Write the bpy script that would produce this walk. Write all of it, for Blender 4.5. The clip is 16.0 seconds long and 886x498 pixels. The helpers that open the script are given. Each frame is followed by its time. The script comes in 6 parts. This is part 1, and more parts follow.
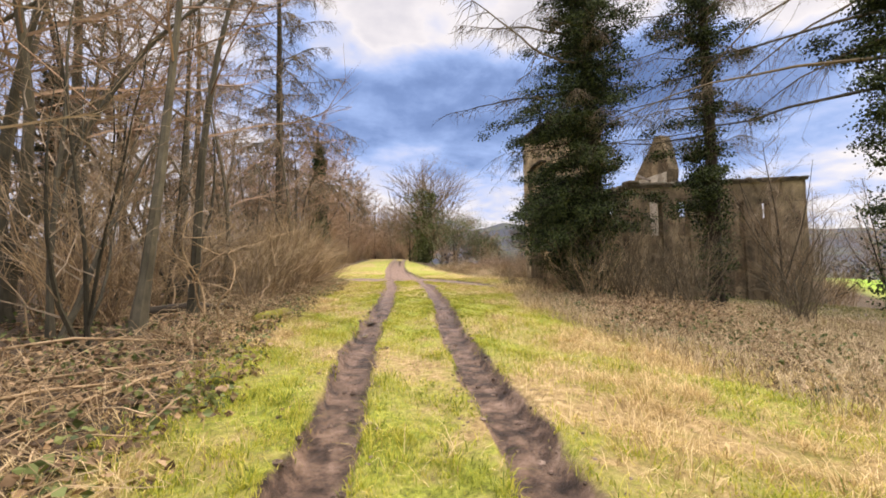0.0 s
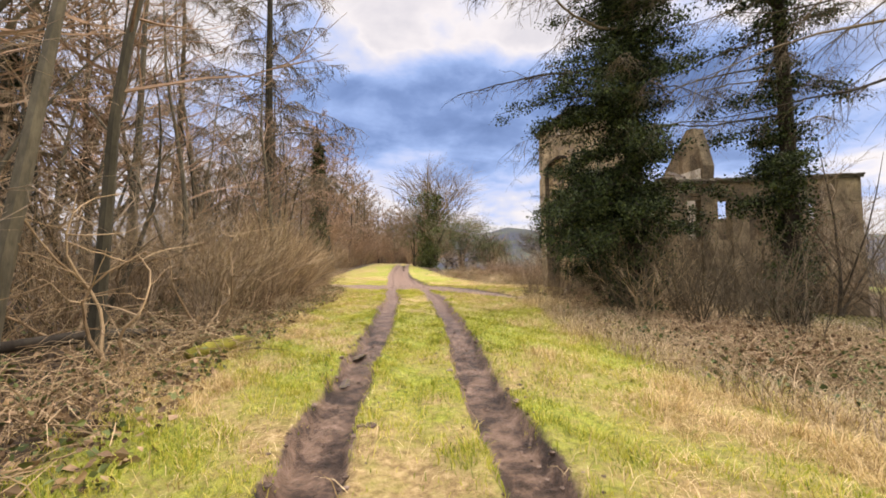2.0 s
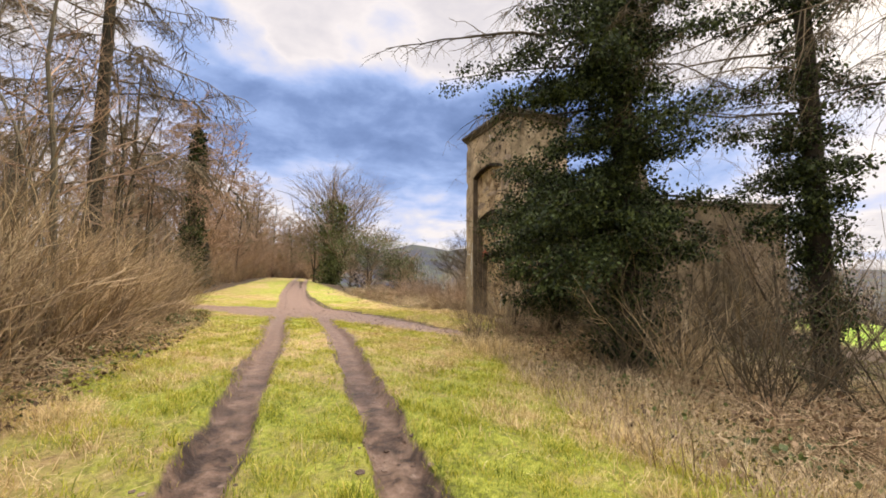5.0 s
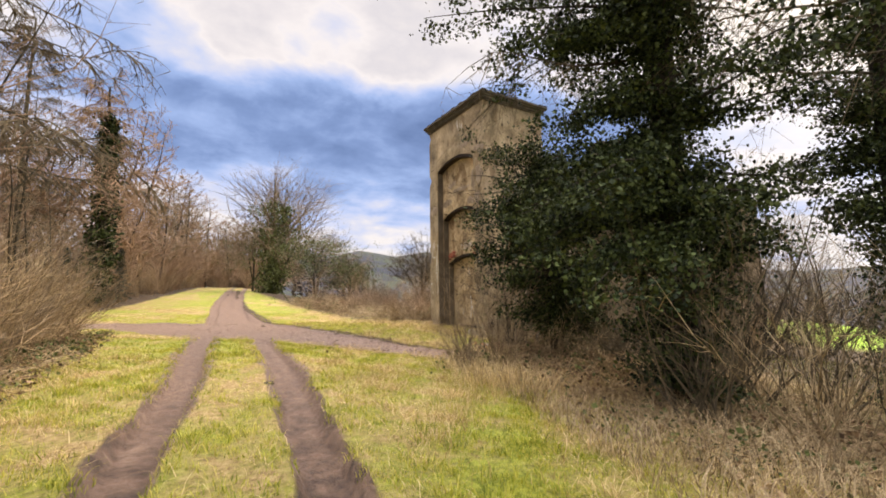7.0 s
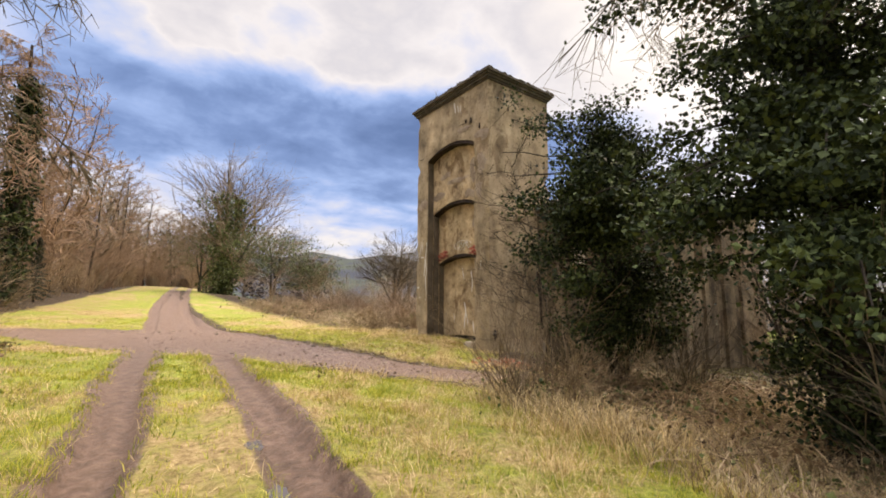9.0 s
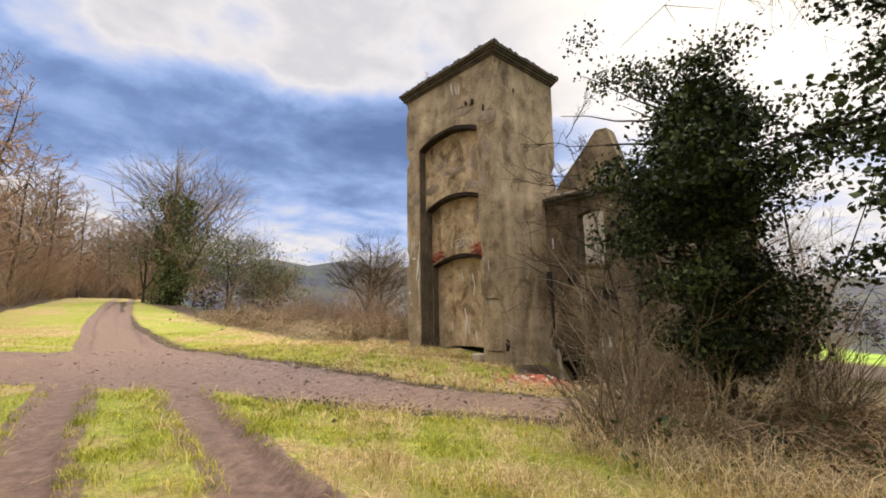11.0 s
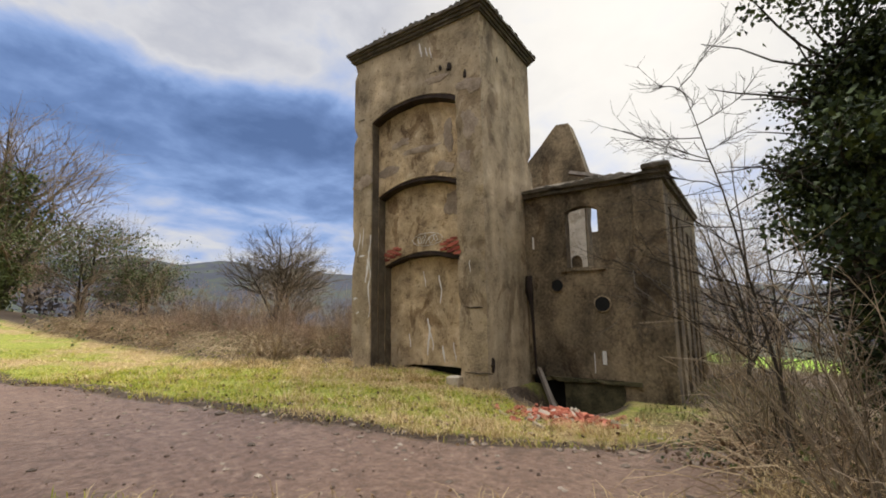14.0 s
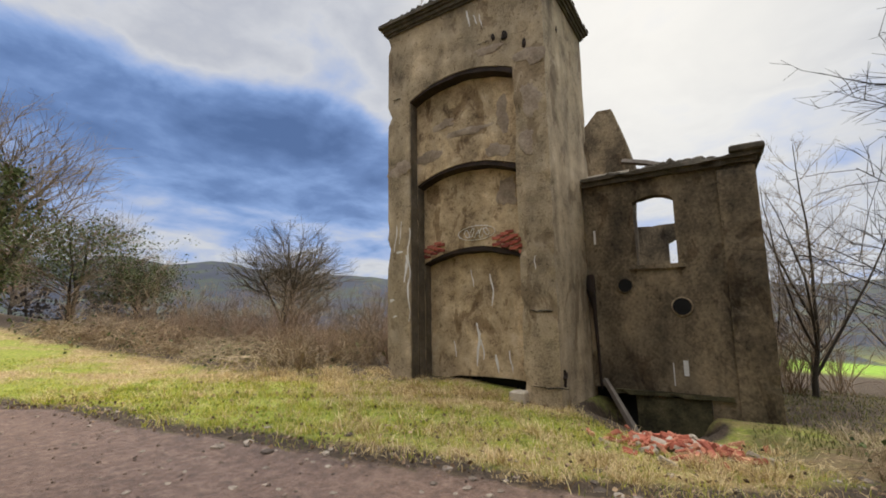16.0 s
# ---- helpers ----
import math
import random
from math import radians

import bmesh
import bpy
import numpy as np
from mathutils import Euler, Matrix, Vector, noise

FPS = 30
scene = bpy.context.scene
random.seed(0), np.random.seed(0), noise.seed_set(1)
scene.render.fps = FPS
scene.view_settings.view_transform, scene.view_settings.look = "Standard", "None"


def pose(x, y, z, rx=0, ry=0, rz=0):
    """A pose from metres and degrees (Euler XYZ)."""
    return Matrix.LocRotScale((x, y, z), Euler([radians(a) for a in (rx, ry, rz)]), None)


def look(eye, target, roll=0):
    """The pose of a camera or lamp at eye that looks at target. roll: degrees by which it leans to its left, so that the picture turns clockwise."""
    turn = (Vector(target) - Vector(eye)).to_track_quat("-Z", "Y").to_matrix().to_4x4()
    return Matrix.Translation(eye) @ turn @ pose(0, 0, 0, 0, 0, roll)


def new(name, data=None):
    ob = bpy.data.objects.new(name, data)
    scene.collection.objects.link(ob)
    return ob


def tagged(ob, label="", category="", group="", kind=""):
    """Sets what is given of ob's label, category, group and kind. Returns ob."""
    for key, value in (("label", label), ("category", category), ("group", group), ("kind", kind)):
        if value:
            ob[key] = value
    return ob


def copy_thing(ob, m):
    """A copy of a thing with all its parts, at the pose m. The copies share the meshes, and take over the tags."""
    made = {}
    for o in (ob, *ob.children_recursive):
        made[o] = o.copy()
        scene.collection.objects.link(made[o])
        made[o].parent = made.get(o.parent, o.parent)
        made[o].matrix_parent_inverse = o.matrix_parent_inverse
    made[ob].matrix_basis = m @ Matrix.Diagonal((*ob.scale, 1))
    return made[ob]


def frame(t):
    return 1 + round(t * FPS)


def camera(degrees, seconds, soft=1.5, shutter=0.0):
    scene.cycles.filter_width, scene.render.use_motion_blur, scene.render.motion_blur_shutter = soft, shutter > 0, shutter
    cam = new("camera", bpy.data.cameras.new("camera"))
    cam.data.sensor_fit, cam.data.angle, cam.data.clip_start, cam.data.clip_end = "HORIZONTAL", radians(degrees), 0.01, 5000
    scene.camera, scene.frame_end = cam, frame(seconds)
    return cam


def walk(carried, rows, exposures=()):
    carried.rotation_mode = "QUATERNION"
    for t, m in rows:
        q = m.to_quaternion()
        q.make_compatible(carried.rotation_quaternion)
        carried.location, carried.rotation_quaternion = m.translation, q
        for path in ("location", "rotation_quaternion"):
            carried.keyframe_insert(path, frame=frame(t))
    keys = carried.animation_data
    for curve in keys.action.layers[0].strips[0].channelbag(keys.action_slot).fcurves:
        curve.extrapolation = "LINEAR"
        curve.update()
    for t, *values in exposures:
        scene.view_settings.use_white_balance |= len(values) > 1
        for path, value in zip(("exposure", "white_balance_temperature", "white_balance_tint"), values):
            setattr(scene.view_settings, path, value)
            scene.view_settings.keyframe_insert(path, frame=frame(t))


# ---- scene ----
cam = camera(91.2, 16.0, soft=1.8)
# seconds, eye, direction, lean
ROWS = [
    (0, (0.272, 1.470, 1.386), (0.2045, 0.9774, 0.0540), -1.1),
    (0.5, (0.314, 2.164, 1.457), (0.2105, 0.9765, 0.0455), -1.4),
    (1, (0.392, 2.769, 1.480), (0.1925, 0.9796, 0.0575), -1.2),
    (1.5, (0.511, 3.429, 1.542), (0.2015, 0.9765, 0.0760), -1.0),
    (2, (0.617, 4.125, 1.544), (0.1949, 0.9787, 0.0640), -0.8),
    (2.5, (0.736, 4.867, 1.596), (0.1806, 0.9809, 0.0725), -0.6),
    (3, (0.800, 5.680, 1.608), (0.2245, 0.9714, 0.0775), -0.7),
    (3.5, (0.954, 6.435, 1.640), (0.2640, 0.9604, 0.0895), -0.5),
    (4, (1.066, 7.162, 1.690), (0.3260, 0.9394, 0.1065), -0.3),
    (4.2, (1.075, 7.438, 1.750), (0.3519, 0.9302, 0.1045), -0.0),
    (6.3, (1.633, 10.263, 2.014), (0.4707, 0.8754, 0.1100), -0.5),
    (6.5, (1.634, 10.533, 2.031), (0.4938, 0.8622, 0.1130), -0.7),
    (7, (1.749, 11.280, 2.021), (0.5100, 0.8525, 0.1145), -0.7),
    (7.5, (1.745, 11.994, 2.031), (0.5146, 0.8496, 0.1155), -0.1),
    (8, (1.751, 12.715, 2.103), (0.5554, 0.8224, 0.1230), 0.2),
    (8.5, (1.820, 13.419, 2.119), (0.5636, 0.8172, 0.1205), 0.4),
    (9, (1.821, 14.131, 2.104), (0.5936, 0.7952, 0.1235), 0.3),
    (9.2, (1.829, 14.392, 2.100), (0.5977, 0.7933, 0.1155), 0.3),
    (11.3, (2.099, 17.011, 2.191), (0.6849, 0.7144, 0.1435), -1.2),
    (11.5, (2.134, 17.254, 2.208), (0.6982, 0.7002, 0.1495), -1.3),
    (12, (2.249, 17.891, 2.216), (0.7266, 0.6676, 0.1620), -1.3),
    (12.5, (2.349, 18.497, 2.211), (0.7521, 0.6376, 0.1669), -1.3),
    (13, (2.471, 19.067, 2.234), (0.7769, 0.6084, 0.1620), -1.0),
    (13.5, (2.605, 19.606, 2.329), (0.7994, 0.5824, 0.1475), -0.9),
    (14, (2.706, 20.131, 2.346), (0.8234, 0.5495, 0.1415), -0.8),
    (14.5, (2.893, 20.619, 2.339), (0.8353, 0.5319, 0.1395), -0.9),
    (15, (3.024, 21.107, 2.415), (0.8399, 0.5249, 0.1380), -0.9),
    (15.5, (3.091, 21.610, 2.480), (0.8397, 0.5251, 0.1385), -1.0),
    (16, (3.154, 22.186, 2.448), (0.8325, 0.5355, 0.1420), -0.9),
]
walk(cam, [(t, look(e, Vector(e) + Vector(d), r)) for t, e, d, r in ROWS], exposures=[(0.0, 0.60, 7400, 14), (7.0, 0.60, 7700, 13), (12.5, 0.33, 7150, 10), (16.0, 0.07, 6750, 7)])

# ---- world, sun ----
SUN = Vector((0.80, 0.10, 0.58)).normalized()
world = bpy.data.worlds.new("overcast_sky")
scene.world = world
world.use_nodes = True
wn, wl = world.node_tree.nodes, world.node_tree.links
wn.clear()


def wnode(kind, **kw):
    n = wn.new(kind)
    for k, v in kw.items():
        n.inputs[k].default_value = v
    return n


def wmath(op, a, b=None, clamp=False):
    n = wn.new("ShaderNodeMath")
    n.operation, n.use_clamp = op, clamp
    for i, v in enumerate((a, b)):
        if v is None:
            continue
        if isinstance(v, (int, float)):
            n.inputs[i].default_value = v
        else:
            wl.new(v, n.inputs[i])
    return n.outputs[0]


def wramp(fac, stops):
    n = wn.new("ShaderNodeValToRGB")
    cr = n.color_ramp
    while len(cr.elements) < len(stops):
        cr.elements.new(0.5)
    for e, (p, c) in zip(cr.elements, stops):
        e.position, e.color = p, (*c, 1)
    wl.new(fac, n.inputs[0])
    return n.outputs[0]


def wmix(fac, a, b):
    n = wn.new("ShaderNodeMixRGB")
    for i, v in enumerate((fac, a, b)):
        if isinstance(v, float):
            n.inputs[i].default_value = v
        elif isinstance(v, tuple):
            n.inputs[i].default_value = (*v, 1)
        else:
            wl.new(v, n.inputs[i])
    return n.outputs[0]


sky = wn.new("ShaderNodeTexSky")
sky.sky_type, sky.sun_disc = "NISHITA", False
sky.sun_elevation, sky.sun_rotation = math.asin(SUN.z), math.atan2(SUN.x, SUN.y)
coord = wn.new("ShaderNodeTexCoord")
sep = wn.new("ShaderNodeSeparateXYZ")
wl.new(coord.outputs["Generated"], sep.inputs[0])
up = wmath("ADD", wmath("MAXIMUM", sep.outputs[2], 0.0), 0.16)
comb = wn.new("ShaderNodeCombineXYZ")
wl.new(wmath("DIVIDE", sep.outputs[0], up), comb.inputs[0])
wl.new(wmath("DIVIDE", sep.outputs[1], up), comb.inputs[1])
cloud = wnode("ShaderNodeTexNoise", Scale=0.95, Detail=9.0, Roughness=0.52, Distortion=0.35)
wl.new(comb.outputs[0], cloud.inputs["Vector"])
fine = wnode("ShaderNodeTexNoise", Scale=2.6, Detail=8.0, Roughness=0.55, Distortion=0.2)
wl.new(comb.outputs[0], fine.inputs["Vector"])


def toward(direction, lo, hi):
    """How near a way in the sky is to a direction, 0 to 1."""
    dot = wn.new("ShaderNodeVectorMath")
    dot.operation = "DOT_PRODUCT"
    wl.new(coord.outputs["Generated"], dot.inputs[0])
    dot.inputs[1].default_value = Vector(direction).normalized()
    m = wn.new("ShaderNodeMapRange")
    m.interpolation_type = "SMOOTHSTEP"
    m.inputs[1].default_value, m.inputs[2].default_value = lo, hi
    wl.new(dot.outputs["Value"], m.inputs[0])
    return m.outputs[0]


# dark bank low in the north, white sheet above it and round the sun, pale strip along the horizon
bank = toward((0.36, 0.87, 0.34), 0.79, 0.91)
lean = wmath("SUBTRACT", wmath("MULTIPLY", sep.outputs[0], 0.14), 0.055)
level = wmath("ADD", wmath("ADD", sep.outputs[2], lean), wmath("MULTIPLY", wmath("SUBTRACT", cloud.outputs[0], 0.5), 0.34))
layer = wramp(level, [(0.10, (0.72,) * 3), (0.19, (0.57,) * 3), (0.27, (0.43,) * 3), (0.37, (0.37,) * 3), (0.43, (0.56,) * 3), (0.465, (0.73,) * 3), (0.62, (0.79,) * 3)])
sheet = wramp(sep.outputs[2], [(0.10, (0.74,) * 3), (0.30, (0.66,) * 3), (0.42, (0.72,) * 3), (0.60, (0.82,) * 3)])
dens = wmix(bank, sheet, layer)
dens = wmath("ADD", dens, wmath("MULTIPLY", wmath("SUBTRACT", cloud.outputs[0], 0.5), 0.7))
dens = wmath("ADD", dens, wmath("MULTIPLY", wmath("SUBTRACT", fine.outputs[0], 0.5), 0.75))
tone = wramp(dens, [(0.22, (0.085, 0.155, 0.355)), (0.38, (0.15, 0.25, 0.52)), (0.49, (0.24, 0.37, 0.70)), (0.58, (0.37, 0.48, 0.78)), (0.66, (0.50, 0.56, 0.74)), (0.74, (0.64, 0.66, 0.74)), (0.84, (0.52, 0.545, 0.64)), (0.98, (0.66, 0.67, 0.73))])
tone = wmix(wmath("MULTIPLY", toward(SUN, 0.86, 1.0), 0.7), tone, (1.0, 0.98, 0.95))
bg_sky = wn.new("ShaderNodeBackground")
wl.new(sky.outputs[0], bg_sky.inputs[0])
bg_sky.inputs[1].default_value = 0.05
bg_cloud = wn.new("ShaderNodeBackground")
wl.new(tone, bg_cloud.inputs[0])
zen = wn.new("ShaderNodeMapRange")
zen.interpolation_type = "SMOOTHSTEP"
zen.inputs[1].default_value, zen.inputs[2].default_value, zen.inputs[3].default_value, zen.inputs[4].default_value = 0.60, 0.92, 1.0, 6.0
wl.new(sep.outputs[2], zen.inputs[0])
# the cloud is thinnest and brightest overhead
wl.new(zen.outputs[0], bg_cloud.inputs[1])
mixs = wn.new("ShaderNodeMixShader")
mixs.inputs[0].default_value = 0.9
wl.new(bg_sky.outputs[0], mixs.inputs[1])
wl.new(bg_cloud.outputs[0], mixs.inputs[2])
outw = wn.new("ShaderNodeOutputWorld")
wl.new(mixs.outputs[0], outw.inputs[0])

sun = new("sun", bpy.data.lights.new("sun", "SUN"))
sun.data.energy, sun.data.angle, sun.data.color = 1.9, radians(35), (1.0, 0.86, 0.66)
sun.matrix_world = look((0, 0, 60), Vector((0, 0, 60)) - SUN)


# ---- materials ----
def material(name, colours, scale=4.0, rough=0.85, bump=0.3, fine=40.0, spread=(0.3, 0.7), vary=0.0, metallic=0.0, streak=0.0, stretch=(1, 1, 1), island=False, patch=0.0, spec=0.3):
    """A surface whose colours run through a coarse noise, broken up by a fine one, with relief."""
    m = bpy.data.materials.new(name)
    m.use_nodes = True
    n, l = m.node_tree.nodes, m.node_tree.links
    b = n["Principled BSDF"]
    b.inputs["Roughness"].default_value, b.inputs["Metallic"].default_value = rough, metallic
    b.inputs["Specular IOR Level"].default_value = spec
    tc, mp = n.new("ShaderNodeTexCoord"), n.new("ShaderNodeMapping")
    mp.inputs["Scale"].default_value = stretch
    l.new(tc.outputs["Object"], mp.inputs[0])
    big, small = n.new("ShaderNodeTexNoise"), n.new("ShaderNodeTexNoise")
    for t, s, d in ((big, scale, 6), (small, fine, 4)):
        t.inputs["Scale"].default_value, t.inputs["Detail"].default_value, t.inputs["Roughness"].default_value = s, d, 0.62
        l.new(mp.outputs[0], t.inputs["Vector"])
    mix = n.new("ShaderNodeMath")
    mix.operation = "MULTIPLY_ADD"
    mix.inputs[1].default_value = 0.35
    l.new(small.outputs[0], mix.inputs[0])
    sc = n.new("ShaderNodeMath")
    sc.operation = "MULTIPLY"
    sc.inputs[1].default_value = 0.65
    l.new(big.outputs[0], sc.inputs[0])
    l.new(sc.outputs[0], mix.inputs[2])
    fac = mix.outputs[0]
    if vary:
        src = n.new("ShaderNodeNewGeometry").outputs["Random Per Island"] if island else n.new("ShaderNodeObjectInfo").outputs["Random"]
        off = n.new("ShaderNodeMath")
        off.operation = "MULTIPLY_ADD"
        off.inputs[1].default_value, off.inputs[2].default_value = vary, -vary / 2
        l.new(src, off.inputs[0])
        add = n.new("ShaderNodeMath")
        l.new(fac, add.inputs[0])
        l.new(off.outputs[0], add.inputs[1])
        fac = add.outputs[0]
    ramp = n.new("ShaderNodeValToRGB")
    cr = ramp.color_ramp
    while len(cr.elements) < len(colours):
        cr.elements.new(0.5)
    for i, (e, c) in enumerate(zip(cr.elements, colours)):
        e.position = spread[0] + (spread[1] - spread[0]) * i / max(1, len(colours) - 1)
        e.color = (*c, 1)
    l.new(fac, ramp.inputs[0])
    colour = ramp.outputs[0]
    if streak:
        mp2 = n.new("ShaderNodeMapping")
        mp2.inputs["Scale"].default_value = (1.0, 1.0, 0.34)
        l.new(tc.outputs["Object"], mp2.inputs[0])
        st = n.new("ShaderNodeTexNoise")
        st.inputs["Scale"].default_value, st.inputs["Detail"].default_value = 1.3, 7
        l.new(mp2.outputs[0], st.inputs["Vector"])
        sr = n.new("ShaderNodeValToRGB")
        sr.color_ramp.elements[0].position, sr.color_ramp.elements[1].position = 0.36, 0.66
        k = 1 - streak
        sr.color_ramp.elements[0].color = (k, k * 0.98, k * 0.92, 1)
        sr.color_ramp.elements[1].color = (1.12, 1.08, 1.0, 1)
        l.new(st.outputs[0], sr.inputs[0])
        mm = n.new("ShaderNodeMixRGB")
        mm.blend_type = "MULTIPLY"
        mm.inputs[0].default_value = 1.0
        l.new(colour, mm.inputs[1])
        l.new(sr.outputs[0], mm.inputs[2])
        colour = mm.outputs[0]
    relief = mix.outputs[0]
    if patch:
        # flaked and stained areas with hard ragged edges
        pn = n.new("ShaderNodeTexNoise")
        mp3 = n.new("ShaderNodeMapping")
        mp3.inputs["Scale"].default_value = (1.3, 1.3, 0.75)
        l.new(tc.outputs["Object"], mp3.inputs[0])
        pn.inputs["Scale"].default_value, pn.inputs["Detail"].default_value, pn.inputs["Roughness"].default_value, pn.inputs["Distortion"].default_value = 0.85, 9, 0.6, 0.6
        l.new(mp3.outputs[0], pn.inputs["Vector"])
        pr = n.new("ShaderNodeValToRGB")
        cr2 = pr.color_ramp
        for _ in range(2):
            cr2.elements.new(0.5)
        for e, (p, k) in zip(cr2.elements, ((0.40, (1 - patch, 1 - patch * 1.1, 1 - patch * 1.2)), (0.44, (1, 1, 1)), (0.56, (1, 1, 1)), (0.59, (1 + patch * 0.35, 1 + patch * 0.33, 1 + patch * 0.3)))):
            e.position, e.color = p, (*k, 1)
        l.new(pn.outputs[0], pr.inputs[0])
        pm = n.new("ShaderNodeMixRGB")
        pm.blend_type = "MULTIPLY"
        pm.inputs[0].default_value = 1.0
        l.new(colour, pm.inputs[1])
        l.new(pr.outputs[0], pm.inputs[2])
        colour = pm.outputs[0]
        # weathered pits and blown aggregate
        hn = n.new("ShaderNodeTexNoise")
        hn.inputs["Scale"].default_value, hn.inputs["Detail"].default_value, hn.inputs["Roughness"].default_value = 8.0, 8, 0.75
        l.new(tc.outputs["Object"], hn.inputs["Vector"])
        hr = n.new("ShaderNodeValToRGB")
        hr.color_ramp.elements[0].position, hr.color_ramp.elements[1].position = 0.37, 0.44
        hr.color_ramp.elements[0].color, hr.color_ramp.elements[1].color = (0.5, 0.48, 0.45, 1), (1, 1, 1, 1)
        l.new(hn.outputs[0], hr.inputs[0])
        hm = n.new("ShaderNodeMixRGB")
        hm.blend_type = "MULTIPLY"
        hm.inputs[0].default_value = 1.0
        l.new(colour, hm.inputs[1])
        l.new(hr.outputs[0], hm.inputs[2])
        colour = hm.outputs[0]
        ra = n.new("ShaderNodeMixRGB")
        ra.inputs[0].default_value = 0.5
        l.new(relief, ra.inputs[1])
        l.new(pr.outputs[0], ra.inputs[2])
        relief = ra.outputs[0]
    l.new(colour, b.inputs["Base Color"])
    if bump:
        bp = n.new("ShaderNodeBump")
        bp.inputs["Strength"].default_value, bp.inputs["Distance"].default_value = bump, 0.03
        l.new(relief, bp.inputs["Height"])
        l.new(bp.outputs[0], b.inputs["Normal"])
    return m


M_CONCRETE = material("weathered_concrete", [(0.15, 0.115, 0.076), (0.31, 0.245, 0.16), (0.42, 0.335, 0.225), (0.50, 0.41, 0.29)], 1.5, 0.92, 1.0, 26, (0.36, 0.62), streak=0.34, patch=0.36)
M_PANEL = material("ochre_plaster", [(0.17, 0.12, 0.072), (0.38, 0.285, 0.175), (0.53, 0.41, 0.26), (0.63, 0.515, 0.36)], 1.9, 0.92, 1.0, 28, (0.36, 0.63), streak=0.28, patch=0.46)
M_DARKCON = material("damp_concrete", [(0.05, 0.039, 0.026), (0.125, 0.098, 0.063), (0.23, 0.18, 0.115), (0.34, 0.27, 0.18)], 0.9, 0.9, 0.9, 14, (0.34, 0.66), streak=0.42, patch=0.4)
M_PLASTER = material("limewashed_plaster", [(0.33, 0.29, 0.23), (0.50, 0.46, 0.39), (0.62, 0.58, 0.51)], 2.0, 0.9, 0.5, 20, (0.35, 0.65), streak=0.2, patch=0.25)
M_DARKJAMB = material("dark_jamb", [(0.05, 0.04, 0.028), (0.11, 0.088, 0.06), (0.20, 0.16, 0.115)], 1.6, 0.9, 0.6, 20, (0.34, 0.66))
M_SCAR = material("scarred_plaster", [(0.17, 0.13, 0.09), (0.29, 0.225, 0.16), (0.42, 0.34, 0.25)], 3.0, 0.95, 1.0, 20, (0.34, 0.66))
M_MOSSWALL = material("mossy_damp_wall", [(0.022, 0.019, 0.011), (0.052, 0.046, 0.021), (0.10, 0.085, 0.040), (0.16, 0.125, 0.075)], 2.2, 0.9, 0.8, 22, (0.32, 0.68))
M_CORNICE = material("mossy_coping", [(0.035, 0.030, 0.020), (0.085, 0.070, 0.048), (0.17, 0.14, 0.10)], 2.5, 0.95, 0.7, 30)
M_BRICK = material("red_brick", [(0.26, 0.07, 0.04), (0.46, 0.14, 0.08), (0.58, 0.27, 0.16)], 6, 0.9, 0.4, 50, (0.25, 0.75), vary=0.5)
M_OLDBRICK = material("sooty_brick", [(0.15, 0.035, 0.026), (0.32, 0.075, 0.05), (0.44, 0.14, 0.09)], 6, 0.9, 0.5, 50, (0.25, 0.75), vary=0.5)
M_DULLGRASS = material("dull_grass", [(0.06, 0.07, 0.018), (0.13, 0.14, 0.035), (0.24, 0.22, 0.07), (0.34, 0.27, 0.12)], 0.7, 0.8, 0.0, 5, (0.25, 0.75), vary=0.5, island=True)
M_PALEBRICK = material("pale_stone", [(0.30, 0.24, 0.17), (0.45, 0.38, 0.28), (0.55, 0.48, 0.36)], 6, 0.9, 0.4, 50, vary=0.4)
M_PAINT = material("white_paint", [(0.45, 0.43, 0.38), (0.66, 0.63, 0.57), (0.75, 0.73, 0.68)], 9, 0.8, 0.3, 60)
M_BLACK = material("dark_void", [(0.008, 0.008, 0.007), (0.016, 0.015, 0.013)], 4, 1.0, 0.0)
M_TIMBER = material("grey_timber", [(0.08, 0.065, 0.05), (0.17, 0.14, 0.11), (0.26, 0.22, 0.17)], 4, 0.9, 0.4, 40, stretch=(1, 1, 0.2))
M_BARK = material("dark_bark", [(0.018, 0.015, 0.011), (0.045, 0.036, 0.026), (0.085, 0.07, 0.05)], 3, 0.95, 0.9, 18, vary=0.2, stretch=(1, 1, 0.35))
M_GREYBARK = material("grey_bark", [(0.030, 0.027, 0.018), (0.070, 0.062, 0.042), (0.14, 0.122, 0.082)], 3, 0.95, 0.8, 18, vary=0.3, stretch=(1, 1, 0.35))
M_TWIG = material("brown_twigs", [(0.12, 0.09, 0.058), (0.24, 0.182, 0.12), (0.38, 0.29, 0.195)], 1.5, 0.9, 0.0, 8, vary=0.3, island=True)
M_REDTWIG = material("russet_twigs", [(0.15, 0.095, 0.06), (0.29, 0.19, 0.12), (0.42, 0.285, 0.19)], 1.5, 0.9, 0.0, 8, vary=0.3, island=True)
M_PALETWIG = material("pale_dead_stems", [(0.19, 0.14, 0.076), (0.35, 0.258, 0.148), (0.52, 0.405, 0.245)], 1.5, 0.9, 0.0, 8, vary=0.5, island=True)
M_BRAMBLE = material("bramble_stems", [(0.17, 0.115, 0.064), (0.33, 0.23, 0.13), (0.49, 0.36, 0.215)], 1.5, 0.9, 0.0, 8, vary=0.5, island=True)
